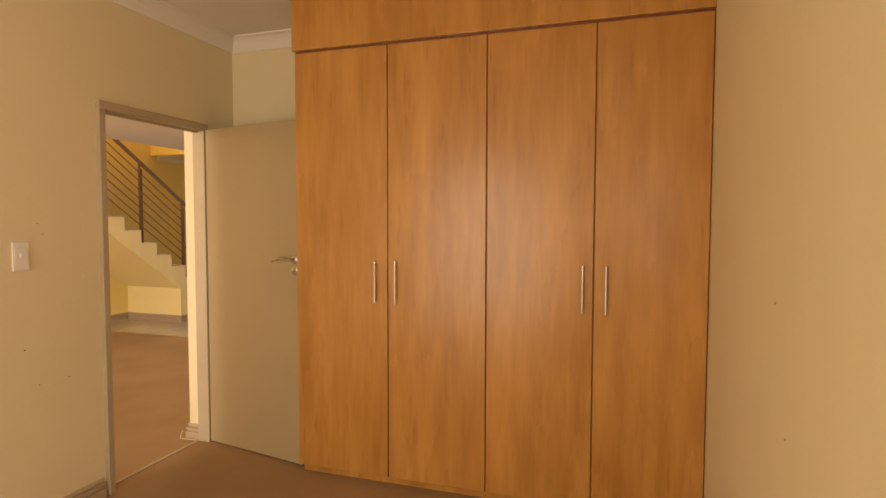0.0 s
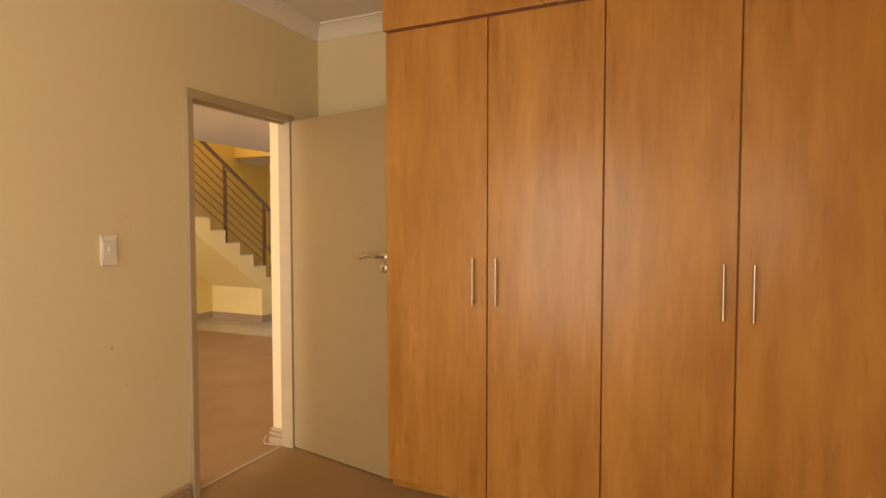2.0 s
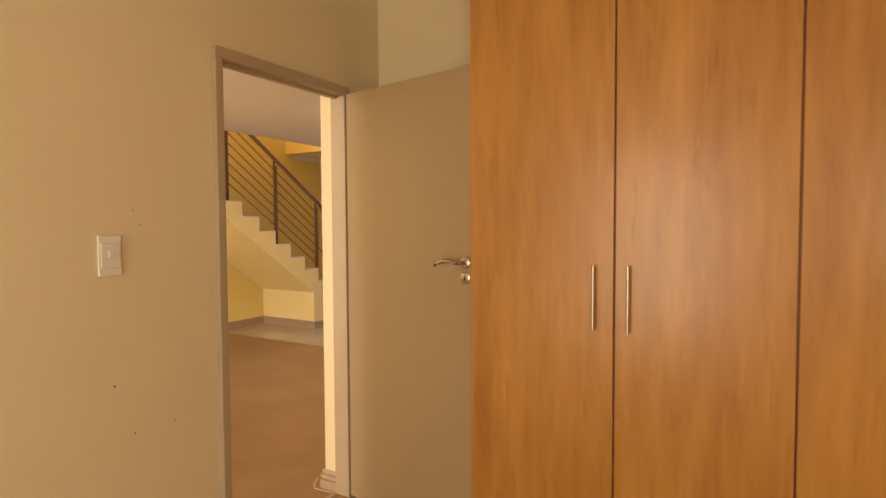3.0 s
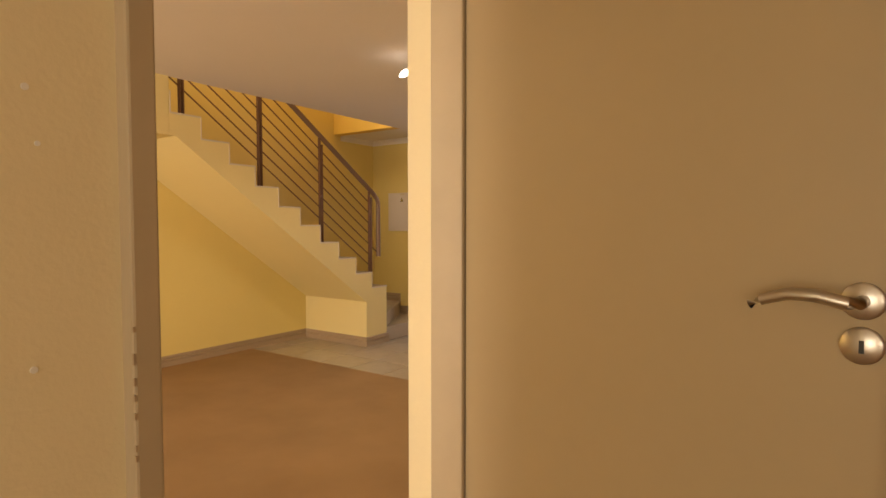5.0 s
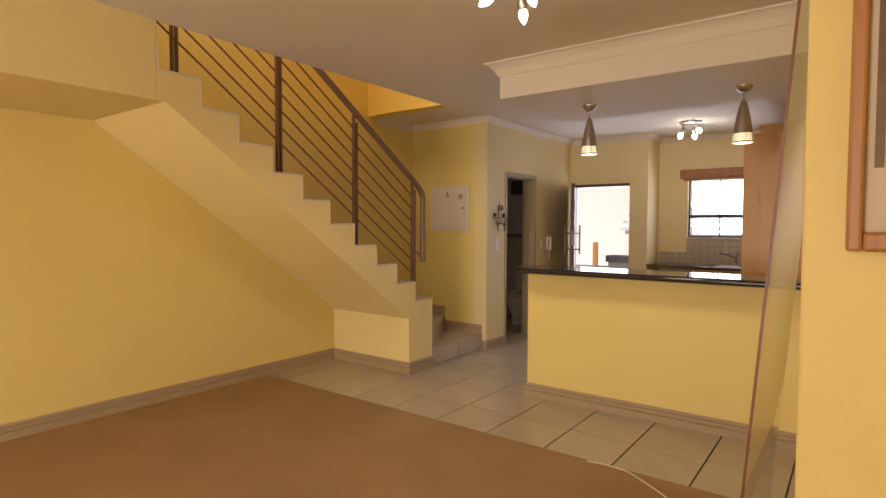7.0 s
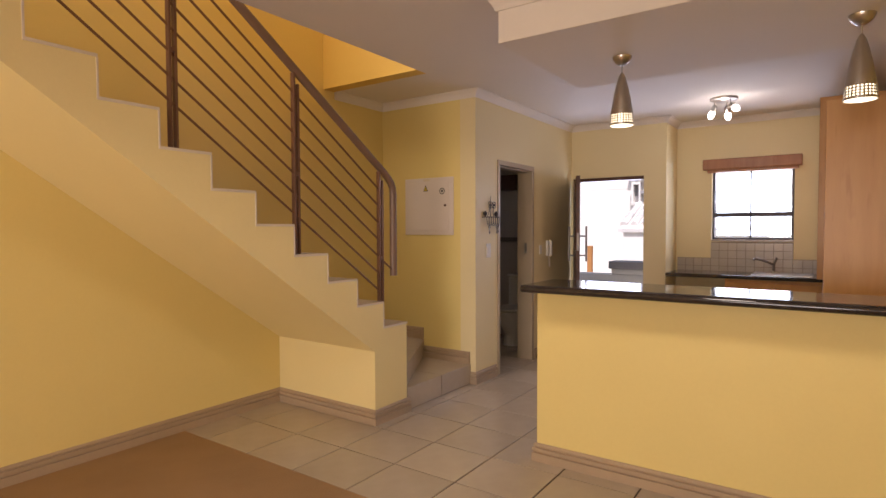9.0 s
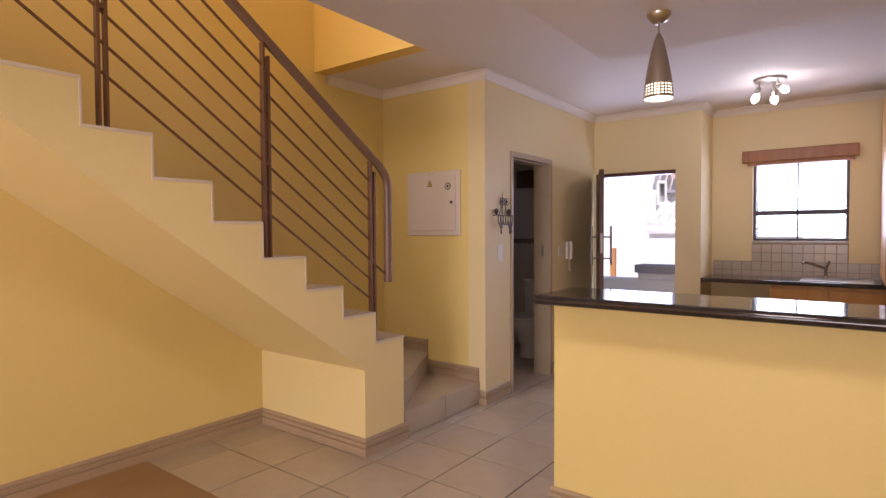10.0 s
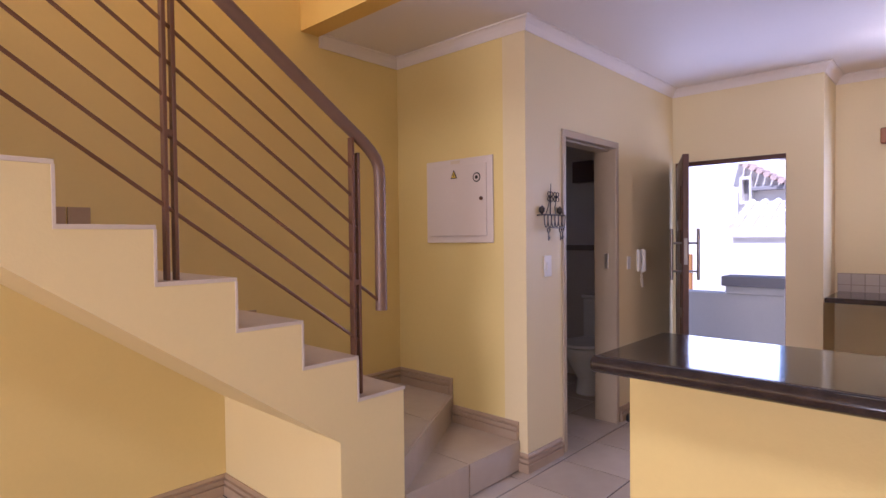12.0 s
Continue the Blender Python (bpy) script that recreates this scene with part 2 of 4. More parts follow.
def add_tube(bm, pts, r, sides=10, squash=1.0):
    pts = [Vector(p) for p in pts]
    rings = []
    for i, p in enumerate(pts):
        d = (pts[min(i + 1, len(pts) - 1)] - pts[max(i - 1, 0)]).normalized()
        u = d.cross(Vector((1, 0, 0)) if abs(d.x) < 0.9 else Vector((0, 0, 1))).normalized()
        w = d.cross(u)
        rr = r[i] if isinstance(r, (list, tuple)) else r
        rings.append([bm.verts.new(p + (u * math.cos(k * math.tau / sides) + w * math.sin(k * math.tau / sides) * squash) * rr) for k in range(sides)])
    for a, b in zip(rings, rings[1:]):
        for k in range(sides):
            bm.faces.new((a[k], a[(k + 1) % sides], b[(k + 1) % sides], b[k]))
    bm.faces.new(rings[0]), bm.faces.new(rings[-1])


def tube(name, pts, r, mat, parent=None, sides=10, squash=1.0):
    bm = bmesh.new()
    add_tube(bm, pts, r, sides, squash)
    return mesh_object(name, bm, mat, parent, smooth=True)


def sweep(name, profile, pts, mat, closed=False, parent=None):
    """A moulding: profile points (out, z), out to the left of the way walked along pts (x, y), with mitred corners."""
    pts = [Vector(p) for p in pts]
    n = len(pts)
    bm = bmesh.new()
    rings = []
    for i, p in enumerate(pts):
        d0 = (p - pts[i - 1]).normalized() if (i or closed) else None
        d1 = (pts[(i + 1) % n] - p).normalized() if (i < n - 1 or closed) else None
        d0, d1 = d0 or d1, d1 or d0
        n0, n1 = Vector((-d0.y, d0.x)), Vector((-d1.y, d1.x))
        m = (n0 + n1) / max(0.2, 1 + n0.dot(n1))
        rings.append([bm.verts.new((p.x + m.x * o, p.y + m.y * o, z)) for o, z in profile])
    k = len(profile)
    for i in range(n if closed else n - 1):
        a, b = rings[i], rings[(i + 1) % n]
        for j in range(k):
            bm.faces.new((a[j], a[(j + 1) % k], b[(j + 1) % k], b[j]))
    if not closed:
        bm.faces.new(rings[0]), bm.faces.new(rings[-1])
    return mesh_object(name, bm, mat, parent)


def lathe(name, profile, mat, parent=None, sides=28, holes=None):
    """Turned shape from (radius, z)."""
    bm = bmesh.new()
    rings = [[bm.verts.new((r * math.cos(k * math.tau / sides), r * math.sin(k * math.tau / sides), z)) for k in range(sides)] for r, z in profile]
    for i, (a, b) in enumerate(zip(rings, rings[1:])):
        for k in range(sides):
            if holes and i in holes and k % 2:
                continue
            bm.faces.new((a[k], a[(k + 1) % sides], b[(k + 1) % sides], b[k]))
    return mesh_object(name, bm, mat, parent, smooth=True)


def thing(name, m, label, category, group=""):
    ob = new(name)
    ob.empty_display_size = 0.1
    ob.matrix_world = m
    return tagged(ob, label, category, group)


def setting(ob, label, category):
    return tagged(ob, label, category, kind="structure")


# plan, metres
XB, XL = -2.55, -2.705            # bedroom and living faces of the door wall
XM = -2.615                      # where the two paints meet inside the opening
DY0, DY1, DZ = 2.399, 3.17, 2.05  # bedroom door opening
XE, YB, YS = 0.405, 3.46, -1.6   # bedroom's other walls
HB, HL = 2.69, 2.45              # ceilings
XW, XS = -6.91, -5.94            # stair wall, stair's open face
YN, XT = 7.76, -5.90             # nook wall, toilet wall
YF, YK = 9.85, 10.33            # front wall, kitchen window wall
XR, YR = -2.868, 4.09             # living room's stepped wall
CX, CY = -5.95, 7.03             # stairwell opening

# ---- structure ----
setting(boxes("wall_bedroom_door_side", [(XM, XB, YS, DY0, 0, HB), (XM, XB, DY1, YB, 0, HB), (XM, XB, DY0, DY1, DZ, HB)], M_BEIGE), "beige painted plaster wall with a door opening", "wall")
setting(boxes("wall_living_door_side", [(XL, XM, YS, DY0, 0, HB), (XL, XM, DY1, YR, 0, HB), (XL, XM, DY0, DY1, DZ, HB)], M_YELLOW), "cream yellow painted plaster wall beside the bedroom door", "wall")
setting(boxes("wall_living_stepped", [(XR, XM, YR, YK + 0.15, 0, HB)], M_YELLOW, 0.006), "cream yellow plaster wall stepping into the room", "wall")
setting(boxes("wall_bedroom_north", [(XM, XE + 0.15, YB, YB + 0.14, 0, HB)], M_BEIGE), "beige plaster wall behind the wardrobe", "wall")
# the opening is invented, out of view, for the bedroom side lamp
setting(boxes("wall_bedroom_east", [(XE, XE + 0.15, YS, -1.4, 0, HB), (XE, XE + 0.15, -0.3, YB, 0, HB), (XE, XE + 0.15, -1.4, -0.3, 0, 0.9), (XE, XE + 0.15, -1.4, -0.3, 2.1, HB)], M_BEIGE), "plain beige plaster wall with small marks", "wall")
setting(boxes("wall_bedroom_south", [(XB, -2.4, YS - 0.15, YS, 0, HB), (-0.9, XE + 0.15, YS - 0.15, YS, 0, HB), (-2.4, -0.9, YS - 0.15, YS, 0, 0.12), (-2.4, -0.9, YS - 0.15, YS, 2.1, HB)], M_BEIGE), "beige plaster wall with the window opening", "wall")
setting(boxes("wall_living_south", [(XW - 0.15, -5.4, YS - 0.15, YS, 0, HB), (-2.8, XB, YS - 0.15, YS, 0, HB), (-5.4, -2.8, YS - 0.15, YS, 2.15, HB)], M_YELLOW), "cream yellow plaster wall with the patio opening", "wall")
# high opening made up to hold the landing lamp
setting(boxes("wall_stair_west", [(XW - 0.15, XW, YS, 7.9, 0, 3.3), (XW - 0.15, XW, YS, 4.2, 3.3, 5.0), (XW - 0.15, XW, 6.0, 7.9, 3.3, 5.0), (XW - 0.15, XW, 4.2, 6.0, 4.6, 5.0)], M_YELLOW), "cream yellow plaster wall along the staircase", "wall")
setting(boxes("wall_nook", [(XW, XT - 0.15, YN, YN + 0.13, 0, HL)], M_YELLOW), "cream yellow plaster wall at the stair foot", "wall")
TY0, TY1, TZ = 8.13, 8.84, 1.89
setting(boxes("wall_toilet", [(XT - 0.15, XT, YN, TY0, 0, HL), (XT - 0.15, XT, TY1, YF, 0, HL), (XT - 0.15, XT, TY0, TY1, TZ, HL)], M_PALE), "pale straw plaster wall with the toilet doorway", "wall")
# small opening behind the toilet lamp is invented
setting(boxes("wall_toilet_room", [(-7.7, -7.6, YN + 0.13, 8.74, 0, HL), (-7.7, -7.6, 9.26, YF, 0, HL), (-7.7, -7.6, 8.74, 9.26, 0, 1.54), (-7.7, -7.6, 8.74, 9.26, 1.96, HL), (-7.7, XT - 0.15, YF, YF + 0.1, 0, HL), (-7.6, XW - 0.15, 7.9, 8.0, 0, HL)], M_WCWALL), "dim grey toilet room walls", "wall")
FX0, FX1, FZ = -5.88, -5.10, 1.86
setting(boxes("wall_front", [(XT - 0.15, FX0, YF, YF + 0.15, 0, HL), (FX0, FX1, YF, YF + 0.15, FZ, HL), (FX1, -4.875, YF, YK + 0.15, 0, HL)], M_PALE), "pale straw plaster wall with the front doorway and a pier", "wall")
WX0, WX1, WZ0, WZ1 = -4.52, -3.775, 1.18, 1.92
setting(boxes("wall_kitchen_north", [(-4.875, WX0, YK, YK + 0.15, 0, HL), (WX1, XR, YK, YK + 0.15, 0, HL), (WX0, WX1, YK, YK + 0.15, 0, WZ0), (WX0, WX1, YK, YK + 0.15, WZ1, HL)], M_PALE), "pale straw kitchen wall with a window opening", "wall")
# these walls carry their bounced light in the colour
setting(boxes("wall_landing_upper", [(-4.9, -4.8, YS, CY + 0.1, HL + 0.15, 5.0), (XW, CX, CY, CY + 0.12, HL, 5.0), (CX, -4.9, CY, CY + 0.12, HL + 0.15, 5.0), (XW, -4.8, YS - 0.1, YS, HL + 0.15, 5.0)], M_YELLOW_BOUNCE), "yellow plaster walls of the upper landing, warm bounce in the colour", "wall")
setting(boxes("ceiling_upper", [(XW - 0.15, -4.8, YS - 0.1, CY + 0.12, 5.0, 5.1)], M_WHITE), "white ceiling over the stairwell", "ceiling")
setting(boxes("ceiling_living", [(CX, XM, YS, YK + 0.15, HL, HL + 0.15), (-7.7, CX, CY + 0.12, YK + 0.15, HL, HL + 0.15), (XW, CX, YS, 1.2, HL, HL + 0.15)], M_WHITE), "white plastered ceiling of living room and kitchen", "ceiling")
setting(boxes("ceiling_bedroom", [(XM, XE + 0.15, YS, YB, HB, HB + 0.12)], M_WHITE), "white bedroom ceiling", "ceiling")
BX, BY0, BY1, BZ = -4.83, 6.225, 7.30, 2.205
setting(boxes("ceiling_bulkhead", [(BX, XR, BY0, BY1, BZ, HL)], M_WHITE, 0.004), "white dropped ceiling box over the bar counter", "ceiling")

# out of view; added so the house shadow reaches the garden wall
setting(boxes("wall_upper_front", [(-7.7, XM, YK + 0.02, YK + 0.15, HL + 0.15, 5.1)], M_PLASTER), "unseen plastered upper storey front wall, shading the yard", "wall")

setting(boxes("wall_door_reveal", [(XL + 0.001, XM - 0.001, DY1 - 0.004, DY1 + 0.001, 0.1, DZ)], M_BEIGE), "beige painted plaster reveal beside the door frame", "wall")

# cornices
COR = [(0.0, 0.0), (0.0, -0.09), (0.01, -0.09), (0.018, -0.072), (0.034, -0.045), (0.055, -0.024), (0.07, -0.014), (0.085, -0.012), (0.085, 0.0)]


def cornice(name, pts, z, closed=False, size=1.0):
    return setting(sweep(name, [(o * size, z + h * size - 0.001) for o, h in COR], pts, M_CORNICE, closed), "white moulded plaster cornice", "cornice")


cornice("cornice_bedroom", [(XE, YS), (XE, YB), (XB, YB), (XB, YS)], HB, True)
cornice("cornice_nook", [(XR, YK), (-4.875, YK), (-4.875, YF), (XT, YF), (XT, YN), (XW, YN), (XW, CY + 0.12)], HL, size=0.68)
cornice("cornice_bulkhead", [(XR, BY0), (BX, BY0), (BX, BY1)], HL)

# floors
setting(boxes("floor_carpet", [(XW, XM, YS, 5.772, -0.1, 0.0), (XM, XE, YS, YB, -0.1, 0.0)], M_CARPET), "worn brown fitted carpet", "carpet")
floor_tiles = setting(boxes("floor_tiled", [(-7.6, XR, 5.772, YF + 0.48, -0.1, -0.0055), (-4.875, XR, YF + 0.48, YK, -0.1, -0.0055)], M_GROUT), "beige ceramic tile floor with dark joints", "floor")
setting(boxes("threshold_strip", [(XM - 0.012, XM + 0.012, DY0 + 0.02, DY1 - 0.02, 0.0, 0.004)], M_SKIRT), "thin carpet joint strip in the doorway", "threshold")

# skirtings
SK = [(0.0, 0.0), (0.022, 0.0), (0.022, 0.046), (0.010, 0.049), (0.010, 0.055), (0.02, 0.058), (0.02, 0.074), (0.008, 0.078), (0.008, 0.085), (0.016, 0.088), (0.008, 0.1), (0.0, 0.1)]


def skirting(name, pts, z=0.0, closed=False):
    return setting(sweep(name, [(o, z + h) for o, h in SK], pts, M_SKIRT, closed), "taupe moulded skirting board", "skirting")


skirting("baseboard_living_west", [(XS, 6.91), (XS, 6.55), (XW, 6.55), (XW, YS)])
skirting("baseboard_stair_step_low", [(XT, 8.1), (XT, YN), (-5.945, YN)])
skirting("baseboard_stair_step_one", [(-5.955, YN), (-6.463, YN)], 0.165)
skirting("baseboard_stair_step_two", [(-6.465, YN), (XW, YN), (XW, 7.42)], 0.325)
boxes("baseboard_riser_strip", [(-6.462, -6.44, YN - 0.018, YN - 0.001, 0.265, 0.425)], M_SKIRT)
setting(bpy.data.objects["baseboard_riser_strip"], "upright skirting piece on the stair wall", "skirting")
skirting("baseboard_toilet_wall", [(XT, YF), (XT, 8.87)])
skirting("baseboard_bedroom_door", [(XB, DY0 - 0.02), (XB, YS)])
skirting("baseboard_bedroom_rest", [(XB, YS), (XE, YS), (XE, 2.93)])
skirting("baseboard_bedroom_hinge_side", [(-1.75, YB), (XB, YB), (XB, DY1 + 0.03)])
skirting("baseboard_door_nib", [(XM, DY1), (XL, DY1), (XL, YR), (XR, YR), (XR, 6.6)])
skirting("baseboard_living_door_side", [(XL, YS), (XL, DY0), (XM, DY0)])


# ---- bedroom door ----
def steel_door_frame(name, x0, x1, y0, y1, z, face):
    """Pressed steel frame lining an opening in a wall along y."""
    w = 0.032
    root = thing(name, pose(0, 0, 0), "beige enamelled pressed steel door frame", "door frame")
    root["kind"] = "structure"
    boxes("jamb", [(x0, x1, y0 - 0.004, y0 + w, 0, z - w)], M_FRAME, 0.004, root)
    boxes("jamb", [(x0, x1, y1 - w, y1 + 0.012, 0, z - w)], M_FRAME, 0.004, root)
    boxes("head", [(x0, x1, y0 - 0.004, y1 + 0.012, z - w, z + 0.012)], M_FRAME, 0.004, root)
    xs = (x0 + 0.02, x1 - 0.045)
    boxes("stop", [(*xs, y0 + w - 0.004, y0 + w + 0.012, 0, z - w), (*xs, y0 + w, y1 - w, z - w - 0.012, z - w + 0.004)], M_FRAME, 0.002, root)
    return root


bed_frame = steel_door_frame("door_frame_bedroom", XM + 0.001, XB + 0.026, DY0, DY1, 2.055, 1)
boxes("strike_plate", [(-2.575, -2.538, DY0 + 0.031, DY0 + 0.0338, 1.0, 1.24)], M_DARKFRAME, 0.001, bed_frame)
toilet_frame = steel_door_frame("door_frame_toilet", XT - 0.151, XT + 0.012, TY0, TY1, 1.90, 1)

boxes("strike_plate", [(XT - 0.075, XT - 0.045, TY1 - 0.036, TY1 - 0.0315, 1.06, 1.16)], M_STEEL, 0.001, toilet_frame)


def lever_handle(parent, x, y, z, side):
    """Curved lever on a round rose with a key rose under it; side -1 faces -y."""
    for dz, r in ((0, 0.026), (-0.062, 0.026)):
        bm = bmesh.new()
        add_tube(bm, [(x, y, z + dz), (x, y + side * 0.006, z + dz), (x, y + side * 0.009, z + dz)], [r, r, r * 0.86], 24)
        mesh_object("rose", bm, M_STEEL, parent, True)
    pts = [(x, y + side * 0.008, z), (x, y + side * 0.035, z), (x - 0.012, y + side * 0.05, z), (x - 0.045, y + side * 0.053, z + 0.008), (x - 0.08, y + side * 0.053, z + 0.008), (x - 0.115, y + side * 0.05, z - 0.004), (x - 0.13, y + side * 0.048, z - 0.012)]
    tube("lever", pts, [0.009, 0.009, 0.0095, 0.0095, 0.009, 0.008, 0.007], M_STEEL, parent, 12)
    boxes("keyhole", [(x - 0.003, x + 0.003, y + side * 0.0095 - 0.001, y + side * 0.0095 + 0.001, z - 0.072, z - 0.054)], M_BLACK, 0, parent)


leaf = thing("bedroom_door", pose(-2.522, 3.152, 0, 0, 0, -10.3), "open flush door in beige enamel with steel lever", "door")
boxes("leaf", [(0.0, 0.785, -0.002, 0.038, 0.01, 2.03)], M_DOORPAINT, 0.0025, leaf)
lever_handle(leaf, 0.748, -0.002, 1.225, -1)
for z in (0.25, 1.68):
    boxes("hinge", [(-0.008, -0.001, 0.012, 0.03, z, z + 0.09)], M_FRAME, 0.002, leaf)

# light switch
sw = thing("light_switch", pose(XB, 1.995, 1.288), "white plastic light switch plate on the wall", "switch")
boxes("plate", [(0.0, 0.009, -0.037, 0.037, -0.065, 0.065)], M_PLASTIC, 0.003, sw)
boxes("cover", [(0.008, 0.0115, -0.03, 0.03, -0.04, 0.04)], M_PLASTIC, 0.0015, sw)
boxes("rocker", [(0.011, 0.0155, -0.008, 0.008, -0.006, 0.014)], M_PLASTIC, 0.0015, sw)

# ---- wardrobe ----
WF, W0, W1 = 2.944, -1.73, 0.403
ward = thing("wardrobe", pose(0, 0, 0), "built-in honey maple veneer wardrobe with four doors", "wardrobe")
boxes("carcass", [(W0, W1, WF + 0.022, YB - 0.003, 0.045, HB - 0.003)], M_WARD, 0.002, ward)
boxes("plinth", [(W0 + 0.012, W1, WF + 0.04, YB - 0.01, 0.0, 0.045)], M_WARD, 0, ward)
boxes("edging", [(W0 + 0.002, W1 - 0.0, WF + 0.012, WF + 0.0225, 0.046, 2.46)], M_WARDEDGE, 0, ward)
boxes("top_panel", [(W0 - 0.012, W1 + 0.001, WF - 0.008, WF + 0.02, 2.392, HB - 0.004)], M_WARD, 0.003, ward)
edges = [W0, -1.168, -0.627, -0.1, W1]
for i in range(4):
    d = boxes("door", [(edges[i] + 0.003, edges[i + 1] - 0.003, WF, WF + 0.018, 0.05, 2.378)], M_WARD, 0.003, ward)
    hx = (edges[1] - 0.068, edges[1] + 0.05, edges[3] - 0.05, edges[3] + 0.058)[i]
    bm = bmesh.new()
    add_tube(bm, [(hx, WF - 0.022, 1.008), (hx, WF - 0.022, 1.238)], 0.0055, 12)
    for z in (1.03, 1.216):
        add_tube(bm, [(hx, WF - 0.022, z), (hx, WF + 0.001, z)], 0.0045, 8)
    mesh_object("handle", bm, M_STEEL, d, True)

for k, (y, z) in enumerate(((2.0, 0.86), (1.52, 1.36))):
    tagged(tube("wall_nail", [(XB, y, z), (XB + 0.003, y, z)], 0.003, M_IRON, None, 8), "tiny dark nail in the beige wall", "nail")

for y, z, rad in ((2.30, 1.48, 0.004), (2.31, 1.42, 0.003), (2.30, 1.17, 0.004), (2.24, 1.24, 0.003)):
    tagged(tube("filler_spot", [(XB, y, z), (XB + 0.0015, y, z)], rad, M_PLASTIC, None, 10), "small pale filler spot on the beige wall", "wall mark")

# small scuffs on both long walls, each a flattened fleck of dirt
for y, z in ((1.816, 1.240), (1.691, 0.930)):
    tagged(tube("wall_scuff", [(XE, y, z), (XE - 0.0012, y + 0.002, z + 0.003)], [0.006, 0.004], M_SKIRT, None, 7, 0.6), "small brown scuff on the plain beige wall", "wall mark")
for y, z in ((2.063, 0.683), (2.077, 1.434), (2.100, 1.384), (2.209, 0.683)):
    tagged(tube("wall_scuff", [(XB, y, z), (XB + 0.0012, y + 0.001, z + 0.003)], [0.005, 0.003], M_SKIRT, None, 7, 0.6), "small brown scuff on the beige door wall", "wall mark")
# chipped enamel on the latch jamb's outer edge
for k in range(7):
    z = 1.03 + k * 0.027 + random.uniform(-0.012, 0.012)
    boxes("chip", [(XB + 0.0235, XB + 0.0268, DY0 - 0.0045, DY0 - 0.0035 + random.uniform(0, 0.002), z, z + random.uniform(0.003, 0.014))], M_SKIRT, 0, bed_frame)

# ---- staircase ----
stair = thing("staircase", pose(0, 0, 0), "plastered concrete staircase with tiled treads and winders", "staircase")
stair["kind"] = "structure"
GO, RI, Y0, Z0 = 0.2507, 0.1715, 6.885, 0.635
outline = [(6.55, 0.0), (Y0, 0.0)]
for k in range(13):
    outline += [(Y0 - GO * k, Z0 + RI * k), (Y0 - GO * (k + 1), Z0 + RI * k)]
outline += [(Y0 - GO * 13, 2.01), (4.42, 2.01), (6.55, 0.49)]
body = prism("flight", outline, "x", XW + 0.001, XS, M_CREAM, stair)
for k in range(13):
    y1, y0, z = Y0 - GO * k, Y0 - GO * (k + 1), Z0 + RI * k
    xo = XS - 0.004 if k < 10 else XS - 0.1
    boxes("tread", [(XW + 0.002, xo, y0 + 0.001, y1 + 0.006, z, z + 0.009)], M_TREAD, 0.002, stair)
    boxes("riser", [(XW + 0.002, xo, y0, y0 + 0.008, z + 0.009, z + RI)], M_TREAD, 0.001, stair)
    boxes("wall_skirting", [(XW + 0.001, XW + 0.016, y0, y1, z + 0.009, z + 0.105)], M_SKIRT, 0, stair)
    boxes("wall_skirting", [(XW + 0.001, XW + 0.016, y0 + 0.009, y0 + 0.09, z + 0.106, z + RI + 0.105)], M_SKIRT, 0, stair)
    if k > 9:
        continue
    boxes("edge_trim", [(XS - 0.004, XS + 0.003, y0, y1 + 0.007, z - 0.004, z + 0.0095), (XS - 0.004, XS + 0.003, y0 + 0.0, y0 + 0.009, z + 0.0095, z + RI - 0.004)], M_TRIM, 0.001, stair)
boxes("landing_wall", [(XS - 0.09, XS + 0.002, YS, Y0 - GO * 10, 2.009, HL + 0.95)], M_CREAM, 0.01, stair)
boxes("landing_slab", [(XW + 0.002, XS - 0.09, YS, Y0 - GO * 13, 2.01, 2.2)], M_YELLOW, 0, stair)
winders = [([(-5.955, 6.89), (-5.955, YN - 0.002), (XW, YN - 0.002), (XW, 6.89)], 0.0, 0.155),
           ([(-5.965, 6.89), (-6.45, YN - 0.002), (XW, YN - 0.002), (XW, 6.89)], 0.155, 0.315),
           ([(-5.985, 6.89), (XW, 7.40), (XW, 6.89)], 0.315, 0.472)]
for poly, za, zb in winders:
    prism("winder", poly, "z", za, zb, M_GROUT, stair)
for y0, y1 in ((6.9, 7.322), (7.331, YN - 0.004)):
    boxes("riser_tile", [(-5.956, -5.946, y0, y1, 0.004, 0.157)], M_TILE, 0.002, stair)
prism("tread_tile", [(-5.948, 6.9), (-5.948, 7.325), (-6.21, 7.325), (-5.972, 6.9)], "z", 0.155, 0.164, M_TILE, stair)
prism("tread_tile", [(-5.948, 7.33), (-5.948, YN - 0.004), (-6.445, YN - 0.004), (-6.214, 7.33)], "z", 0.155, 0.164, M_TILE, stair)
prism("riser_tile", [(-5.957, 6.892), (-5.967, 6.887), (-6.452, YN - 0.004), (-6.442, YN - 0.004)], "z", 0.164, 0.318, M_TILE, stair)
prism("tread_tile", [(-5.968, 6.893), (-6.212, 7.325), (-6.75, 7.325), (-5.99, 6.9)], "z", 0.315, 0.323, M_TILE, stair)
prism("tread_tile", [(-6.215, 7.33), (-6.452, YN - 0.004), (XW, YN - 0.004), (XW, 7.42), (-6.758, 7.33)], "z", 0.315, 0.323, M_TILE, stair)
prism("riser_tile", [(-5.975, 6.896), (-5.987, 6.887), (XW, 7.395), (XW, 7.408)], "z", 0.323, 0.475, M_TREAD, stair)
prism("tread_tile", [(-5.985, 6.89), (XW, 7.40), (XW, 6.89)], "z", 0.472, 0.48, M_TREAD, stair)

# balustrade
RX = -6.0
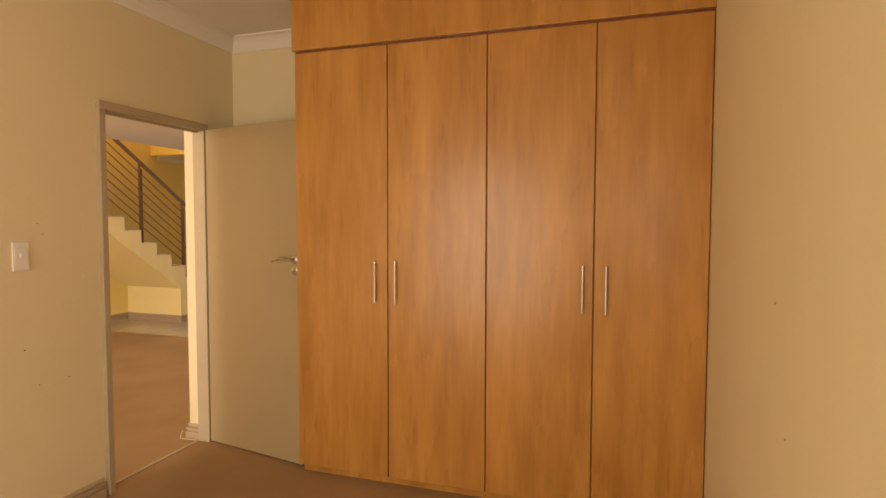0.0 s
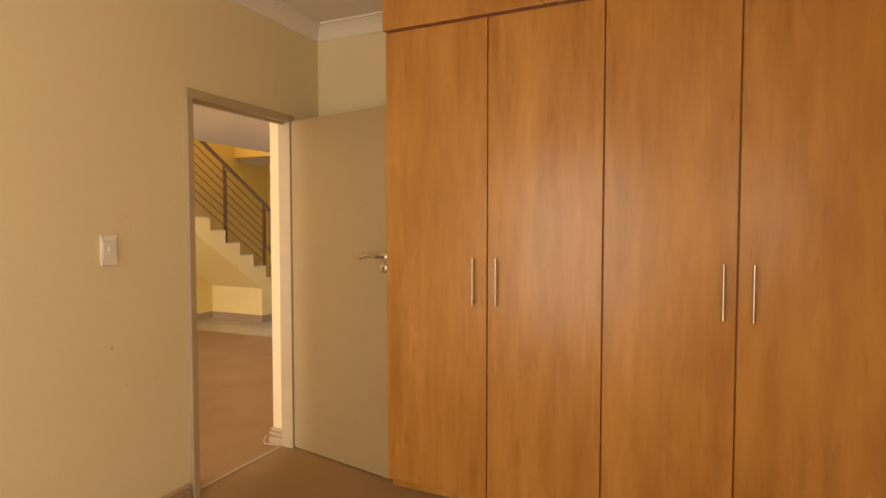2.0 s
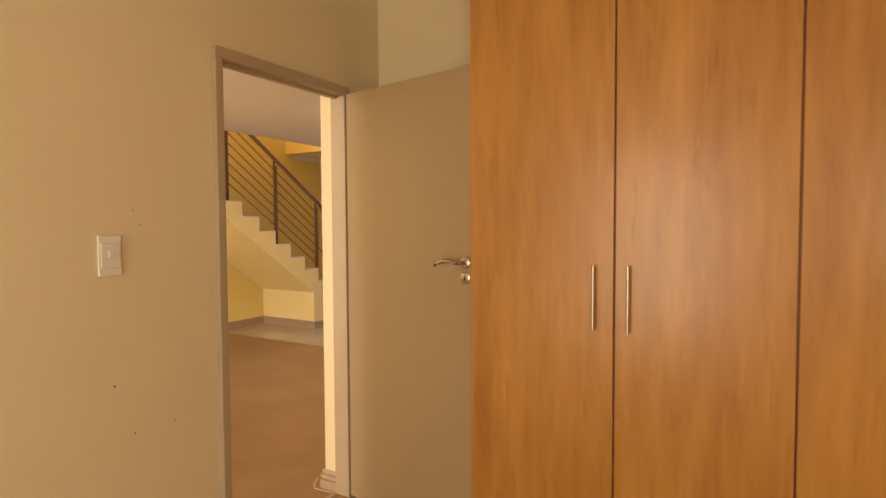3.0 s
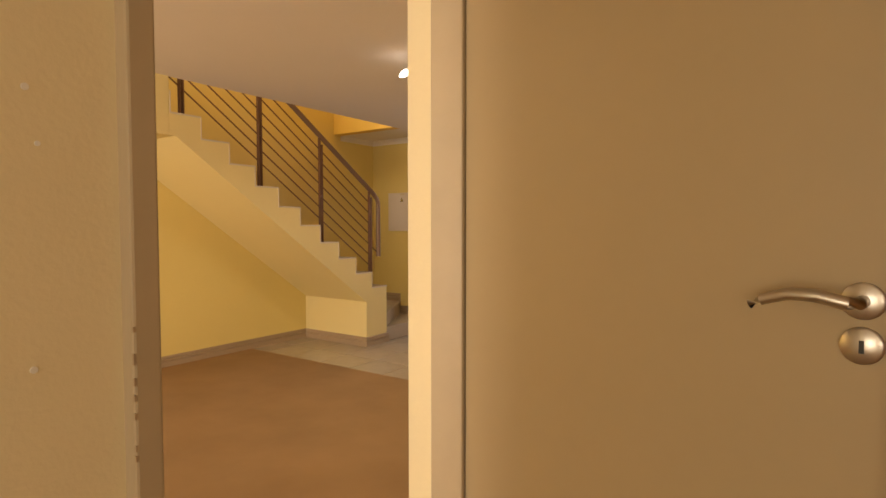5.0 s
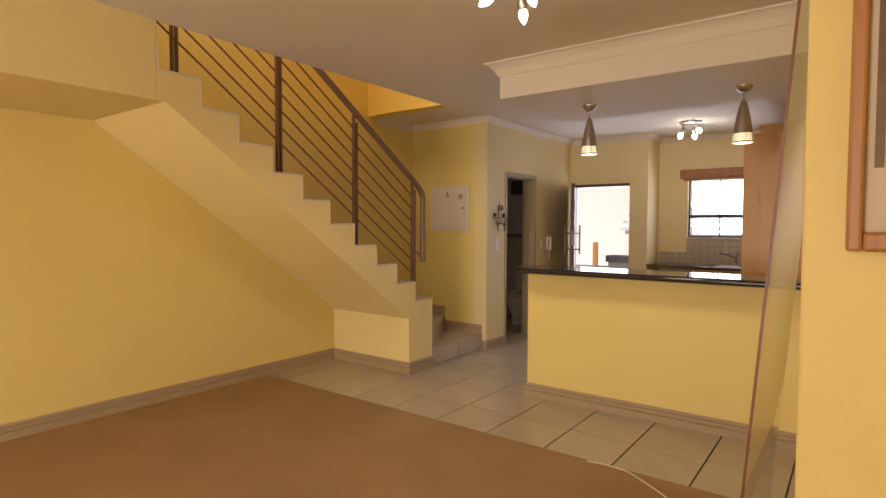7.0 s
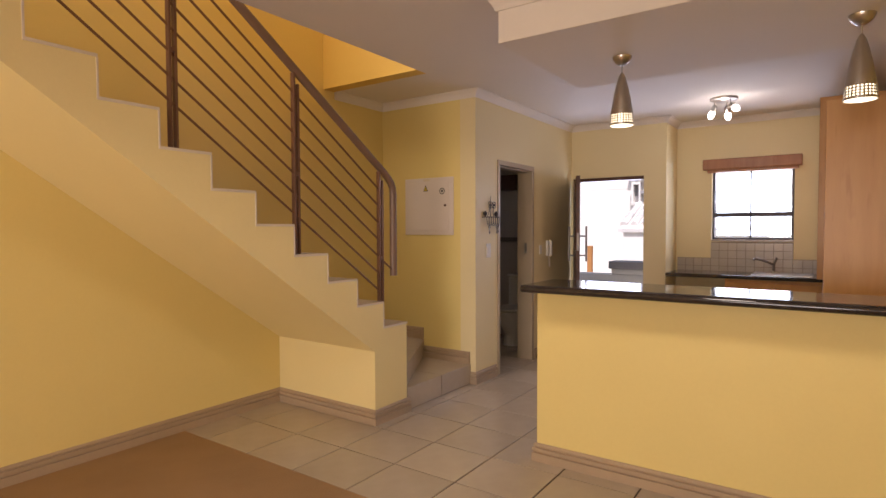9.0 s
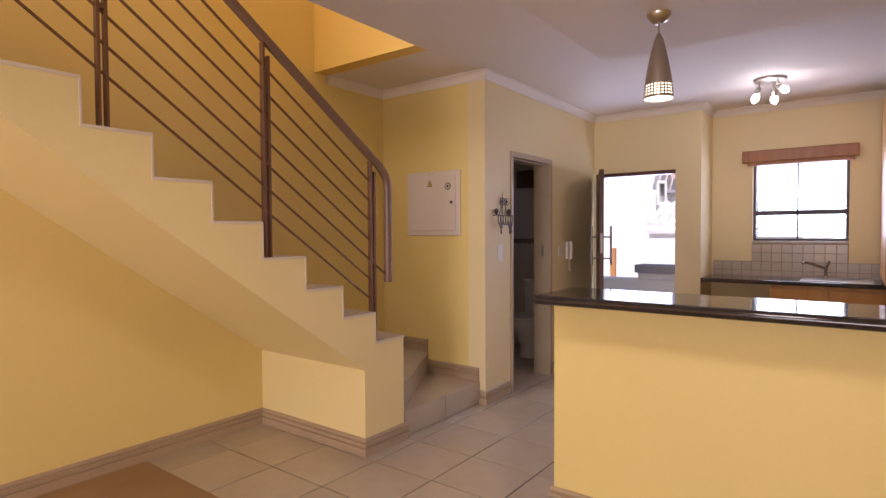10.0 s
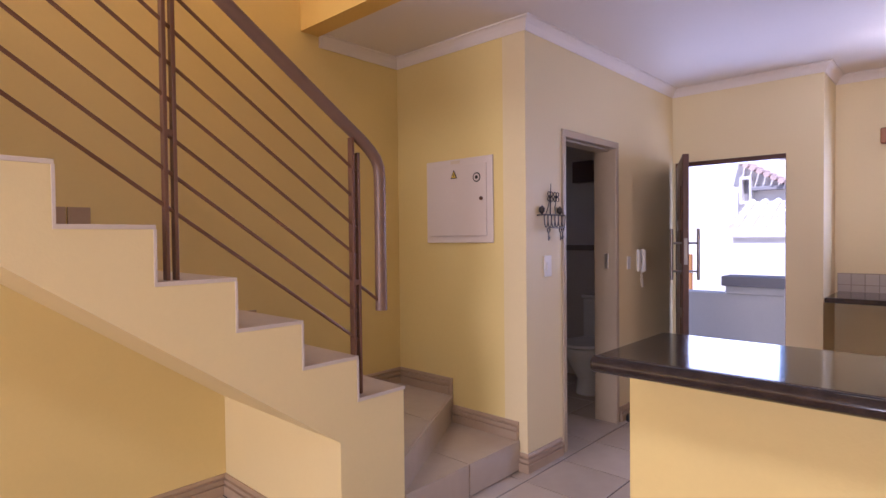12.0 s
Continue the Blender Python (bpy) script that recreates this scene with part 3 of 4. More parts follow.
rail = thing("stair_balustrade", pose(0, 0, 0), "brown steel balustrade with slanting rods and tube handrail", "balustrade")
SL = RI / GO


def rail_z(y):
    return 1.675 - SL * (y - 6.736)


for py, k in ((6.68, 0), (5.955, 3), (5.232, 6), (4.505, 9)):
    base = Z0 + RI * k + 0.009
    top = min(rail_z(py) - 0.02, HL + 1.0)
    for dy in (-0.02, 0.008):
        boxes("post", [(RX - 0.015, RX + 0.015, py + dy, py + dy + 0.012, base, top - (0.06 if dy > 0 else 0))], M_RAIL, 0.002, rail)
    boxes("spacer", [(RX - 0.014, RX + 0.014, py - 0.009, py + 0.009, base + 0.45, base + 0.47)], M_RAIL, 0, rail)
for i in range(7):
    yend = 6.81 if i == 4 else 6.69
    tube("rod", [(RX, yend, 1.576 - 0.1148 * i - 0.7 * (yend - 6.66)), (RX, 3.5, 1.576 - 0.1148 * i - 0.7 * (3.5 - 6.66))], 0.0065, M_RAIL, rail, 8)
bend = [(RX, 6.817, 0.975), (RX, 6.817, 1.54), (RX, 6.812, 1.585), (RX, 6.795, 1.62), (RX, 6.765, 1.652), (RX, 6.72, 1.688)]
tube("handrail", bend + [(RX, y, rail_z(y)) for y in (6.6, 5.0, 3.5)], 0.025, M_HANDRAIL, rail, 16)

# ---- bar counter ----
CW = 6.64
bar = thing("bar_counter", pose(0, 0, 0), "cream yellow half wall with polished dark granite top", "counter")
boxes("half_wall", [(-4.815, XR, CW, CW + 0.14, 0, 0.962)], M_YELLOW, 0.006, bar)
boxes("granite_top", [(-4.815, XR, 6.455, 6.86, 0.985, 1.004)], M_GRANITE, 0.006, bar)
tube("granite_nosing", [(-4.815, 6.455, 0.984), (XR, 6.455, 0.984)], 0.0198, M_GRANITE, bar, 20)
boxes("granite_underlay", [(-4.815, XR, 6.462, 6.855, 0.963, 0.9845)], M_GRANITE, 0.003, bar)
skirting("baseboard_bar", [(XR, CW), (-4.815, CW), (-4.815, CW + 0.14)])


# ---- lamps ----
def pendant(x, y):
    root = thing("pendant_lamp", pose(x, y, BZ), "brushed steel pendant lamp with pierced lit rim", "lamp", "pendants over the bar")
    lathe("canopy", [(0.001, -0.045), (0.016, -0.044), (0.035, -0.03), (0.048, -0.01), (0.05, 0.0)], M_STEEL, root)
    tube("stem", [(0, 0, -0.045), (0, 0, -0.09)], 0.004, M_STEEL, root)
    prof = [(0.006, -0.082), (0.008, -0.085), (0.018, -0.105), (0.03, -0.15), (0.043, -0.21), (0.053, -0.27), (0.058, -0.305)]
    z = -0.305
    holes = set()
    for i in range(4):
        holes.add(len(prof) - 1)
        prof += [(0.0585 + i * 0.0008, z - 0.006), (0.059 + i * 0.0008, z - 0.0125)]
        z -= 0.0125
    prof += [(0.062, z - 0.006)]
    lathe("shade", prof, M_STEEL, root, 52, holes)
    lathe("diffuser", [(0.05, -0.30), (0.056, z - 0.004), (0.05, z - 0.006), (0.001, z - 0.006)], M_PENDGLOW, root, 24)
    return root


pendant(-4.40, 6.795)
pendant(-3.385, 6.80)


CANDLE, GLOBE = [0.014, 0.021, 0.022, 0.015, 0.003], [0.016, 0.025, 0.028, 0.022, 0.006]


def spot_cluster(x, y, turn, bulb):
    root = thing("spotlight_cluster", pose(x, y, HL, 0, 0, turn), "round steel ceiling plate with three lit spotlights", "lamp", "ceiling spotlight clusters")
    lathe("plate", [(0.001, -0.028), (0.10, -0.026), (0.112, -0.018), (0.115, 0.0)], M_STEEL, root)
    for a, tilt in ((20, 55), (140, 25), (260, 20)):
        ca, sa = math.cos(radians(a)), math.sin(radians(a))
        p = Vector((0.075 * ca, 0.075 * sa, -0.026))
        d = Vector((ca * math.sin(radians(tilt)), sa * math.sin(radians(tilt)), -math.cos(radians(tilt))))
        q = p + Vector((0, 0, -0.045))
        tube("arm", [p, q], 0.006, M_STEEL, root, 8)
        tube("socket", [q - d * 0.012, q, q + d * 0.02, q + d * 0.05], [0.012, 0.02, 0.024, 0.021], M_STEEL, root, 14)
        tube("bulb", [q + d * 0.048, q + d * 0.06, q + d * 0.08, q + d * 0.1, q + d * 0.118], bulb, M_BULB, root, 14)
    return root


spot_cluster(-4.06, 5.08, 200, CANDLE)
spot_cluster(-4.27, 9.3, 300, GLOBE)

# ---- nook: distribution board ----
db = thing("distribution_board", pose(0, 0, 0), "white enamel distribution board with warning sign", "fuse box")
boxes("surround", [(-6.635, -6.115, YN - 0.012, YN - 0.001, 1.25, 1.748)], M_PANEL, 0.004, db)
boxes("panel_door", [(-6.597, -6.157, YN - 0.019, YN - 0.011, 1.29, 1.708)], M_PANEL, 0.002, db)
prism("warning_sign", [(-6.425, 1.632), (-6.375, 1.632), (-6.40, 1.684)], "y", YN - 0.021, YN - 0.0185, M_BLACK, db)
prism("warning_sign_field", [(-6.417, 1.637), (-6.383, 1.637), (-6.40, 1.673)], "y", YN - 0.0225, YN - 0.0205, M_SIGNY, db)
boxes("sign_bolt", [(-6.402, -6.398, YN - 0.024, YN - 0.022, 1.641, 1.66)], M_BLACK, 0, db)
for r0, r1, mt, nm in ((0.028, 0.0, M_BLACK, "round_sticker"), (0.021, 0.002, M_PANEL, "sticker_field"), (0.011, 0.004, M_BLACK, "sticker_mark")):
    tube(nm, [(-6.225, YN - 0.0185, 1.628), (-6.225, YN - 0.0205 - r1 * 0.5, 1.628)], r0, mt, db, 20)
tube("lock", [(-6.192, YN - 0.018, 1.505), (-6.192, YN - 0.026, 1.505)], 0.011, M_DARKDOOR, db, 14)
boxes("label_strip", [(-6.43, -6.36, YN - 0.014, YN - 0.011, 1.72, 1.738)], M_MAT, 0, db)

# key rack
kr = thing("key_rack", pose(XT, 7.99, 1.40) @ Matrix.Scale(1.1, 4), "wrought iron wall key rack with hanging keys", "key rack")
bm = bmesh.new()


def ring(cy, cz, ry, rz, wire=0.0028, out=0.012, n=12):
    add_tube(bm, [(out, cy + ry * math.cos(k * math.tau / n), cz + rz * math.sin(k * math.tau / n)) for k in range(n + 1)], wire, 6)


add_tube(bm, [(0.004, -0.118, 0.0), (0.03, -0.108, 0.002), (0.036, 0.0, 0.003), (0.03, 0.108, 0.002), (0.004, 0.118, 0.0)], 0.0036, 8)
for k in range(6):
    y = -0.082 + k * 0.033
    add_tube(bm, [(0.035, y - 0.018 * math.cos(a), 0.0 - 0.062 * math.sin(a)) for a in [q * math.pi / 8 for q in range(9)]], 0.0028, 6)
add_tube(bm, [(0.035, -0.06, -0.061), (0.04, 0.02, -0.064), (0.035, 0.1, -0.061)], 0.0026, 6)
add_tube(bm, [(0.008, 0.0, 0.0), (0.008, 0.002, 0.08), (0.008, 0.006, 0.165)], [0.0035, 0.0035, 0.0015], 8)
add_tube(bm, [(0.01, -0.05, 0.0), (0.01, -0.02, 0.05), (0.01, -0.008, 0.09)], 0.0022, 6)
add_tube(bm, [(0.01, 0.05, 0.0), (0.01, 0.04, 0.045), (0.01, 0.05, 0.062), (0.01, 0.044, 0.085)], 0.0022, 6)
for cy, cz in ((-0.005, 0.098), (0.052, 0.098)):
    for a in (45, 135, 225, 315):
        ring(cy + 0.018 * math.cos(radians(a)), cz + 0.018 * math.sin(radians(a)), 0.012, 0.012, 0.0022)
    add_tube(bm, [(0.008, cy, cz), (0.02, cy, cz)], [0.01, 0.006], 10)
for cy in (-0.085, 0.085):
    add_tube(bm, [(0.012, cy, 0.006), (0.012, cy - 0.002, 0.02), (0.012, cy, 0.036), (0.012, cy + 0.003, 0.05)], [0.003, 0.015, 0.016, 0.002], 10)
mesh_object("rack", bm, M_IRON, kr, True)
for y, dz in ((-0.06, -0.06), (0.075, -0.055), (0.055, -0.06)):
    bm = bmesh.new()
    add_tube(bm, [(0.035, y + 0.011 * math.cos(a), dz - 0.014 + 0.011 * math.sin(a)) for a in [j * math.tau / 9 for j in range(10)]], 0.004, 6)
    add_box(bm, 0.033, 0.037, y - 0.004, y + 0.004, dz - 0.068, dz - 0.022)
    add_box(bm, 0.033, 0.037, y - 0.004, y + 0.011, dz - 0.062, dz - 0.048)
    mesh_object("key", bm, M_BRASSKEY, kr)

s2 = thing("hall_light_switch", pose(XT, 7.965, 1.115), "white plastic light switch plate by the toilet door", "switch")
boxes("plate", [(0.0, 0.009, -0.036, 0.036, -0.06, 0.06)], M_PLASTIC, 0.003, s2)
boxes("rocker", [(0.008, 0.013, -0.014, 0.014, -0.025, 0.025)], M_PLASTIC, 0.002, s2)
s3 = thing("small_switch", pose(XT, 9.02, 1.09), "small white switch plate beside the intercom", "switch")
boxes("plate", [(0.0, 0.008, -0.025, 0.025, -0.045, 0.045)], M_PLASTIC, 0.003, s3)
ic = thing("intercom_handset", pose(XT, 9.19, 1.10) @ Matrix.Scale(0.8, 4), "white plastic wall intercom handset with coiled cord", "intercom")
boxes("base", [(0.0, 0.025, -0.045, 0.045, -0.1, 0.1)], M_PLASTIC, 0.008, ic)
tube("handset", [(0.035, 0, -0.1), (0.05, 0, -0.085), (0.052, 0, 0.0), (0.05, 0, 0.085), (0.035, 0, 0.1)], [0.014, 0.022, 0.016, 0.022, 0.014], M_PLASTIC, ic, 12)
tube("cord", [(0.03 + 0.006 * math.cos(i * 1.3), 0.02 * math.sin(i * 0.08) + 0.006 * math.sin(i * 1.3), -0.1 - 0.14 * math.sin(i * math.pi / 60)) for i in range(61)], 0.003, M_PLASTIC, ic, 6)

# ---- toilet ----
wc = thing("toilet", pose(-6.40, 9.42, 0), "white ceramic toilet with cistern in the dim room", "toilet")
bm = bmesh.new()
sec = [(0.0, 0.12, 0.15), (0.12, 0.11, 0.14), (0.24, 0.14, 0.19), (0.34, 0.175, 0.24), (0.39, 0.18, 0.25), (0.40, 0.16, 0.22)]
rings = [[bm.verts.new((a * math.cos(k * math.tau / 24), b * math.sin(k * math.tau / 24) - (0.05 if z > 0.2 else 0), z)) for k in range(24)] for z, a, b in sec]
for a, b in zip(rings, rings[1:]):
    for k in range(24):
        bm.faces.new((a[k], a[(k + 1) % 24], b[(k + 1) % 24], b[k]))
bm.faces.new(rings[0]), bm.faces.new(rings[-1])
mesh_object("bowl", bm, M_WC, wc, True)
prism("seat", [(0.185 * math.cos(k * math.tau / 28), 0.255 * math.sin(k * math.tau / 28) - 0.05) for k in range(28)], "z", 0.402, 0.425, M_WC, wc, 0.006)
boxes("cistern", [(-0.19, 0.19, 0.2, 0.38, 0.36, 0.74)], M_WC, 0.02, wc)
boxes("cistern_lid", [(-0.2, 0.2, 0.19, 0.385, 0.742, 0.77)], M_WC, 0.01, wc)
setting(boxes("dado_rail", [(-7.598, -7.58, 8.0, YF - 0.002, 1.15, 1.2), (-7.58, XT - 0.152, YF - 0.02, YF - 0.001, 1.15, 1.2)], M_DADO, 0.003), "dark border tile on the toilet wall", "trim")
boxes("toilet_wall_box", [(-6.76, -6.56, YF - 0.1, YF - 0.002, 1.76, 1.95)], M_DARKDOOR, 0.005)
tagged(bpy.data.objects["toilet_wall_box"], "small dark wooden box on the toilet wall", "cabinet")
stopper = tube("door_stop", [(XT + 0.05, 8.93, 0.0), (XT + 0.05, 8.93, 0.03), (XT + 0.05, 8.93, 0.045)], [0.026, 0.026, 0.018], M_BLACK, None, 14)
tagged(stopper, "small black rubber door stop on the tiles", "door stop")

# ---- front door ----
fr = thing("front_door_frame", pose(0, 0, 0), "dark timber front door frame", "door frame")
fr["kind"] = "structure"
boxes("jamb", [(FX0, FX0 + 0.04, YF + 0.01, YF + 0.1, 0, FZ)], M_DARKDOOR, 0.003, fr)
boxes("jamb", [(FX1 - 0.01, FX1, YF + 0.03, YF + 0.1, 0, FZ)], M_DARKDOOR, 0.003, fr)
boxes("head", [(FX0, FX1, YF + 0.005, YF + 0.1, FZ - 0.036, FZ)], M_DARKDOOR, 0.003, fr)
fd = thing("front_door", pose(-5.845, 9.84, 0, 0, 0, -67), "open dark timber front door with long steel pulls", "door")
boxes("leaf", [(0, 0.76, -0.02, 0.02, 0.01, 1.83)], M_DARKDOOR, 0.003, fd)
boxes("panel", [(0.12, 0.62, -0.026, 0.026, z, z + 0.24) for z in (0.15, 0.46, 0.77, 1.08, 1.39)], M_DARKDOOR, 0.006, fd)
for s in (-1, 1):
    bm = bmesh.new()
    add_tube(bm, [(0.68, s * 0.085, 0.97), (0.68, s * 0.085, 1.325)], 0.011, 12)
    for z in (1.03, 1.225):
        add_tube(bm, [(0.68, s * 0.085, z), (0.68, s * 0.018, z)], 0.008, 8)
    mesh_object("pull_handle", bm, M_BACKLITSTEEL, fd, True)
boxes("lock_plate", [(0.758, 0.763, -0.011, 0.011, 1.08, 1.26)], M_BACKLITSTEEL, 0.001, fd)

# ---- kitchen ----
win = thing("window_kitchen", pose(0, 0, 0), "dark steel kitchen window with burglar bars", "window")
win["kind"] = "structure"
fy = (YK + 0.05, YK + 0.085)
b = 0.022
boxes("frame", [(WX0, WX0 + b, *fy, WZ0, WZ1), (WX1 - b, WX1, *fy, WZ0, WZ1), (WX0 + b, WX1 - b, *fy, WZ0, WZ0 + b), (WX0 + b, WX1 - b, *fy, WZ1 - b, WZ1)], M_DARKFRAME, 0.002, win)
mid = (WX0 + WX1) / 2 - 0.02
boxes("mullion", [(mid, mid + 0.014, *fy, WZ0 + b, WZ1 - b)], M_DARKFRAME, 0.001, win)
boxes("transom", [(WX0 + b, WX1 - b, *fy, 1.418, 1.465)], M_DARKFRAME, 0.002, win)
boxes("bar", [(WX0 + b, WX1 - b, YK + 0.03, YK + 0.042, z, z + 0.009) for z in (1.288,)], M_DARKFRAME, 0, win)
boxes("stay", [(WX0 + 0.03, WX0 + 0.12, YK + 0.03, YK + 0.04, 1.47, 1.478), (WX0 + 0.03, WX0 + 0.04, YK + 0.03, YK + 0.04, 1.47, 1.56)], M_DARKFRAME, 0, win)
pane = boxes("pane", [(WX0 + b, WX1 - b, YK + 0.064, YK + 0.068, WZ0 + b, WZ1 - b)], M_GLASS, 0, win)
pane.visible_shadow = False
boxes("window_sill", [(WX0, WX1, YK - 0.012, YK + 0.05, WZ0 - 0.02, WZ0)], M_WALLTILE, 0.003, win)
pel = thing("blind_pelmet", pose(0, 0, 0), "rolled reddish wooden blind above the window", "blind")
boxes("fascia", [(-4.605, -3.71, YK - 0.07, YK - 0.002, 1.915, 2.026)], M_PELMET, 0.01, pel)
boxes("slat_roll", [(-4.56, -3.74, YK - 0.06, YK - 0.01, 1.885, 1.917)], M_PELMET, 0.008, pel)

kc = thing("kitchen_counter", pose(0, 0, 0), "dark granite kitchen worktop on orange maple cupboards", "kitchen counter")
boxes("worktop", [(-4.855, -3.0, 9.75, YK - 0.012, 0.815, 0.85), (-3.50, XR - 0.002, 8.4, 9.748, 0.815, 0.85)], M_GRANITE, 0.008, kc)
for i in range(2):
    x0 = -4.31 + i * 0.42
    d = boxes("cupboard_door", [(x0, x0 + 0.413, 9.78, 9.8, 0.1, 0.785)], M_KCAB, 0.003, kc)
boxes("carcass", [(-4.31, -3.47, 9.802, YK - 0.02, 0.0, 0.813)], M_KCAB, 0, kc)
boxes("carcass", [(-3.46, XR - 0.003, 8.42, 9.746, 0.0, 0.813)], M_KCAB, 0, kc)
tap = thing("kitchen_tap", pose(-3.93, 10.15, 0.85), "chrome kitchen mixer tap with swan neck", "tap")
tube("spout", [(0, 0, 0), (0, 0, 0.09), (-0.03, -0.02, 0.105), (-0.1, -0.06, 0.135), (-0.15, -0.09, 0.15), (-0.165, -0.1, 0.135)], 0.012, M_BACKLITSTEEL, tap, 10)
tube("lever", [(0, 0, 0.085), (0.025, 0.0, 0.16)], 0.009, M_BACKLITSTEEL, tap, 8)
tube("base", [(0, 0, 0), (0, 0, 0.03)], 0.022, M_STEEL, tap, 14)
sink = boxes("sink_rim", [(-4.1, -3.6, 9.85, 10.25, 0.851, 0.857)], M_STEEL, 0.002)
tagged(sink, "stainless steel sink rim set in the worktop", "sink")
tall = thing("tall_cupboard", pose(0, 0, 0), "tall orange maple kitchen cupboard side panel", "cupboard")
boxes("body", [(-3.51, XR - 0.002, 7.7, 8.3, 0.0, 2.03)], M_KCAB, 0.003, tall)
wallcab = thing("wall_cupboard", pose(0, 0, 0), "orange maple wall cupboard beside the kitchen window", "cupboard")
boxes("body", [(-3.56, XR - 0.002, 9.0, YK - 0.02, 0.9, 2.3)], M_KCAB, 0.003, wallcab)

# ---- living room: picture, glass pane, cable ----
pic = thing("framed_picture", pose(0, 0, 0), "narrow orange pine framed picture with cream mat", "picture")
PY0 = YR - 0.036
boxes("frame", [(-2.80, -2.775, PY0, YR - 0.002, 1.27, 1.95), (-2.735, XL - 0.002, PY0, YR - 0.002, 1.27, 1.95), (-2.775, -2.735, PY0, YR - 0.002, 1.27, 1.305), (-2.775, -2.735, PY0, YR - 0.002, 1.915, 1.95)], M_PICWOOD, 0.006, pic)
boxes("mat", [(-2.775, -2.735, YR - 0.012, YR - 0.002, 1.305, 1.915)], M_MAT, 0, pic)
boxes("print", [(-2.762, -2.748, YR - 0.015, YR - 0.0125, 1.42, 1.86)], M_PICTURE, 0, pic)
gp = thing("leaning_glass_sheet", pose(-3.03, 4.2, 0.0, 0, 4.3, 0), "frameless sheet of glass leaning against the wall", "glass sheet")
boxes("sheet", [(0, 0.006, 0, 0.75, 0.002, 2.0)], M_SHEET, 0.001, gp)
boxes("edge_band", [(0.0, 0.006, -0.002, 0.0, 0.002, 2.0)], M_WARDEDGE, 0, gp)
cable_way = [(-3.96, 5.74), (-3.85, 5.758), (-3.74, 5.748), (-3.66, 5.70), (-3.56, 5.63), (-3.47, 5.56), (-3.40, 5.53)]
tagged(tube("floor_cable", [(x, y, 0.005) for x, y in cable_way], 0.004, M_CABLE, None, 6), "thin white cable lying on the carpet edge", "cable")
nib_way = [(-2.735, 3.135, 0.055), (-2.745, 3.12, 0.02), (-2.74, 3.118, 0.006), (-2.68, 3.125, 0.005), (-2.63, 3.13, 0.005)]
tagged(tube("nib_cable", nib_way, 0.002, M_CABLE, None, 6), "thin white cable end beside the door skirting", "cable")

# ---- outside ----
setting(boxes("ground", [(-60, 60, YK + 0.16, 90, -0.2, -0.06)], M_PAVE), "pale sunlit paving outside the front door", "ground")
yw = thing("garden_wall", pose(0, 0, 0), "white plastered garden wall with grey coping", "garden wall")
boxes("wall", [(-6.6, -3.5, 11.6, 11.8, -0.06, 0.66), (-6.0, -3.5, 11.58, 11.82, 0.66, 0.74)], M_PLASTER, 0.01, yw)
boxes("coping", [(-6.03, -3.5, 11.54, 11.86, 0.74, 0.845)], M_GREY, 0.01, yw)
pier = boxes("brick_pier", [(-7.62, -7.52, 15.0, 15.1, -0.06, 0.95)], M_ORANGE, 0.01)
tagged(pier, "slim orange brick pier in the yard", "pier")
house = thing("neighbour_house", pose(0, 0, 0), "white plastered neighbour house with pale clay tile roofs", "house")
boxes("wall", [(-16, -4.0, 17.4, 17.7, -0.06, 2.25), (-16, -7.3, 17.4, 17.7, 2.25, 4.6)], M_PLASTER, 0.01, house)
prism("gable", [(-7.3, 2.25), (-6.62, 2.25), (-7.3, 2.62)], "y", 17.42, 17.7, M_PLASTER, house)
boxes("window_surround", [(-7.36, -7.31, 17.2, 17.4, 1.86, 2.4), (-7.19, -7.15, 17.2, 17.4, 1.86, 2.4), (-7.31, -7.19, 17.2, 17.4, 1.86, 1.92), (-7.31, -7.19, 17.2, 17.4, 2.34, 2.4)], M_PLASTER, 0.008, house)
boxes("window_pane", [(-7.31, -7.19, 17.36, 17.39, 1.92, 2.34)], M_GREY, 0, house)
boxes("ledge", [(-7.15, -4.0, 17.22, 17.4, 2.12, 2.19)], M_GREY, 0.008, house)
bm = bmesh.new()
for k in range(9):
    x, z = -7.36 + 0.12 * k, 2.69 - 0.07 * k
    add_tube(bm, [(x, 17.15, z), (x, 17.8, z + 0.02)], 0.055, 10)
mesh_object("verge_tile_row", bm, M_CLAY, house)
prism("roof_deck", [(16.4, 1.86), (14.7, 1.3), (14.7, 1.23), (16.4, 1.79)], "x", -6.88, -4.0, M_ROOF, house)
boxes("annex_wall", [(-6.8, -4.0, 14.75, 15.0, -0.06, 1.235)], M_PLASTER, 0.01, house)
for r in range(7):
    y, z, xs = 16.2 - r * 0.2, 1.82 - r * 0.066, -6.9 + r * 0.012
    bm = bmesh.new()
    for c in range(15):
        add_tube(bm, [(xs + c * 0.2, y + 0.11, z + 0.028), (xs + c * 0.2, y - 0.13, z - 0.042)], [0.06, 0.07], 10)
    mesh_object("roof_tile_row", bm, M_ROOF, house)
setting(boxes("backdrop_yard", [(-60, 60, 60, 60.5, -0.2, 8)], M_PLASTER), "bright pale distance beyond the yard", "backdrop")

# ---- tiles, last ----
PX, PY, JX, JY = 0.403, 0.3775, -3.43, 5.77
tile_meshes = {}


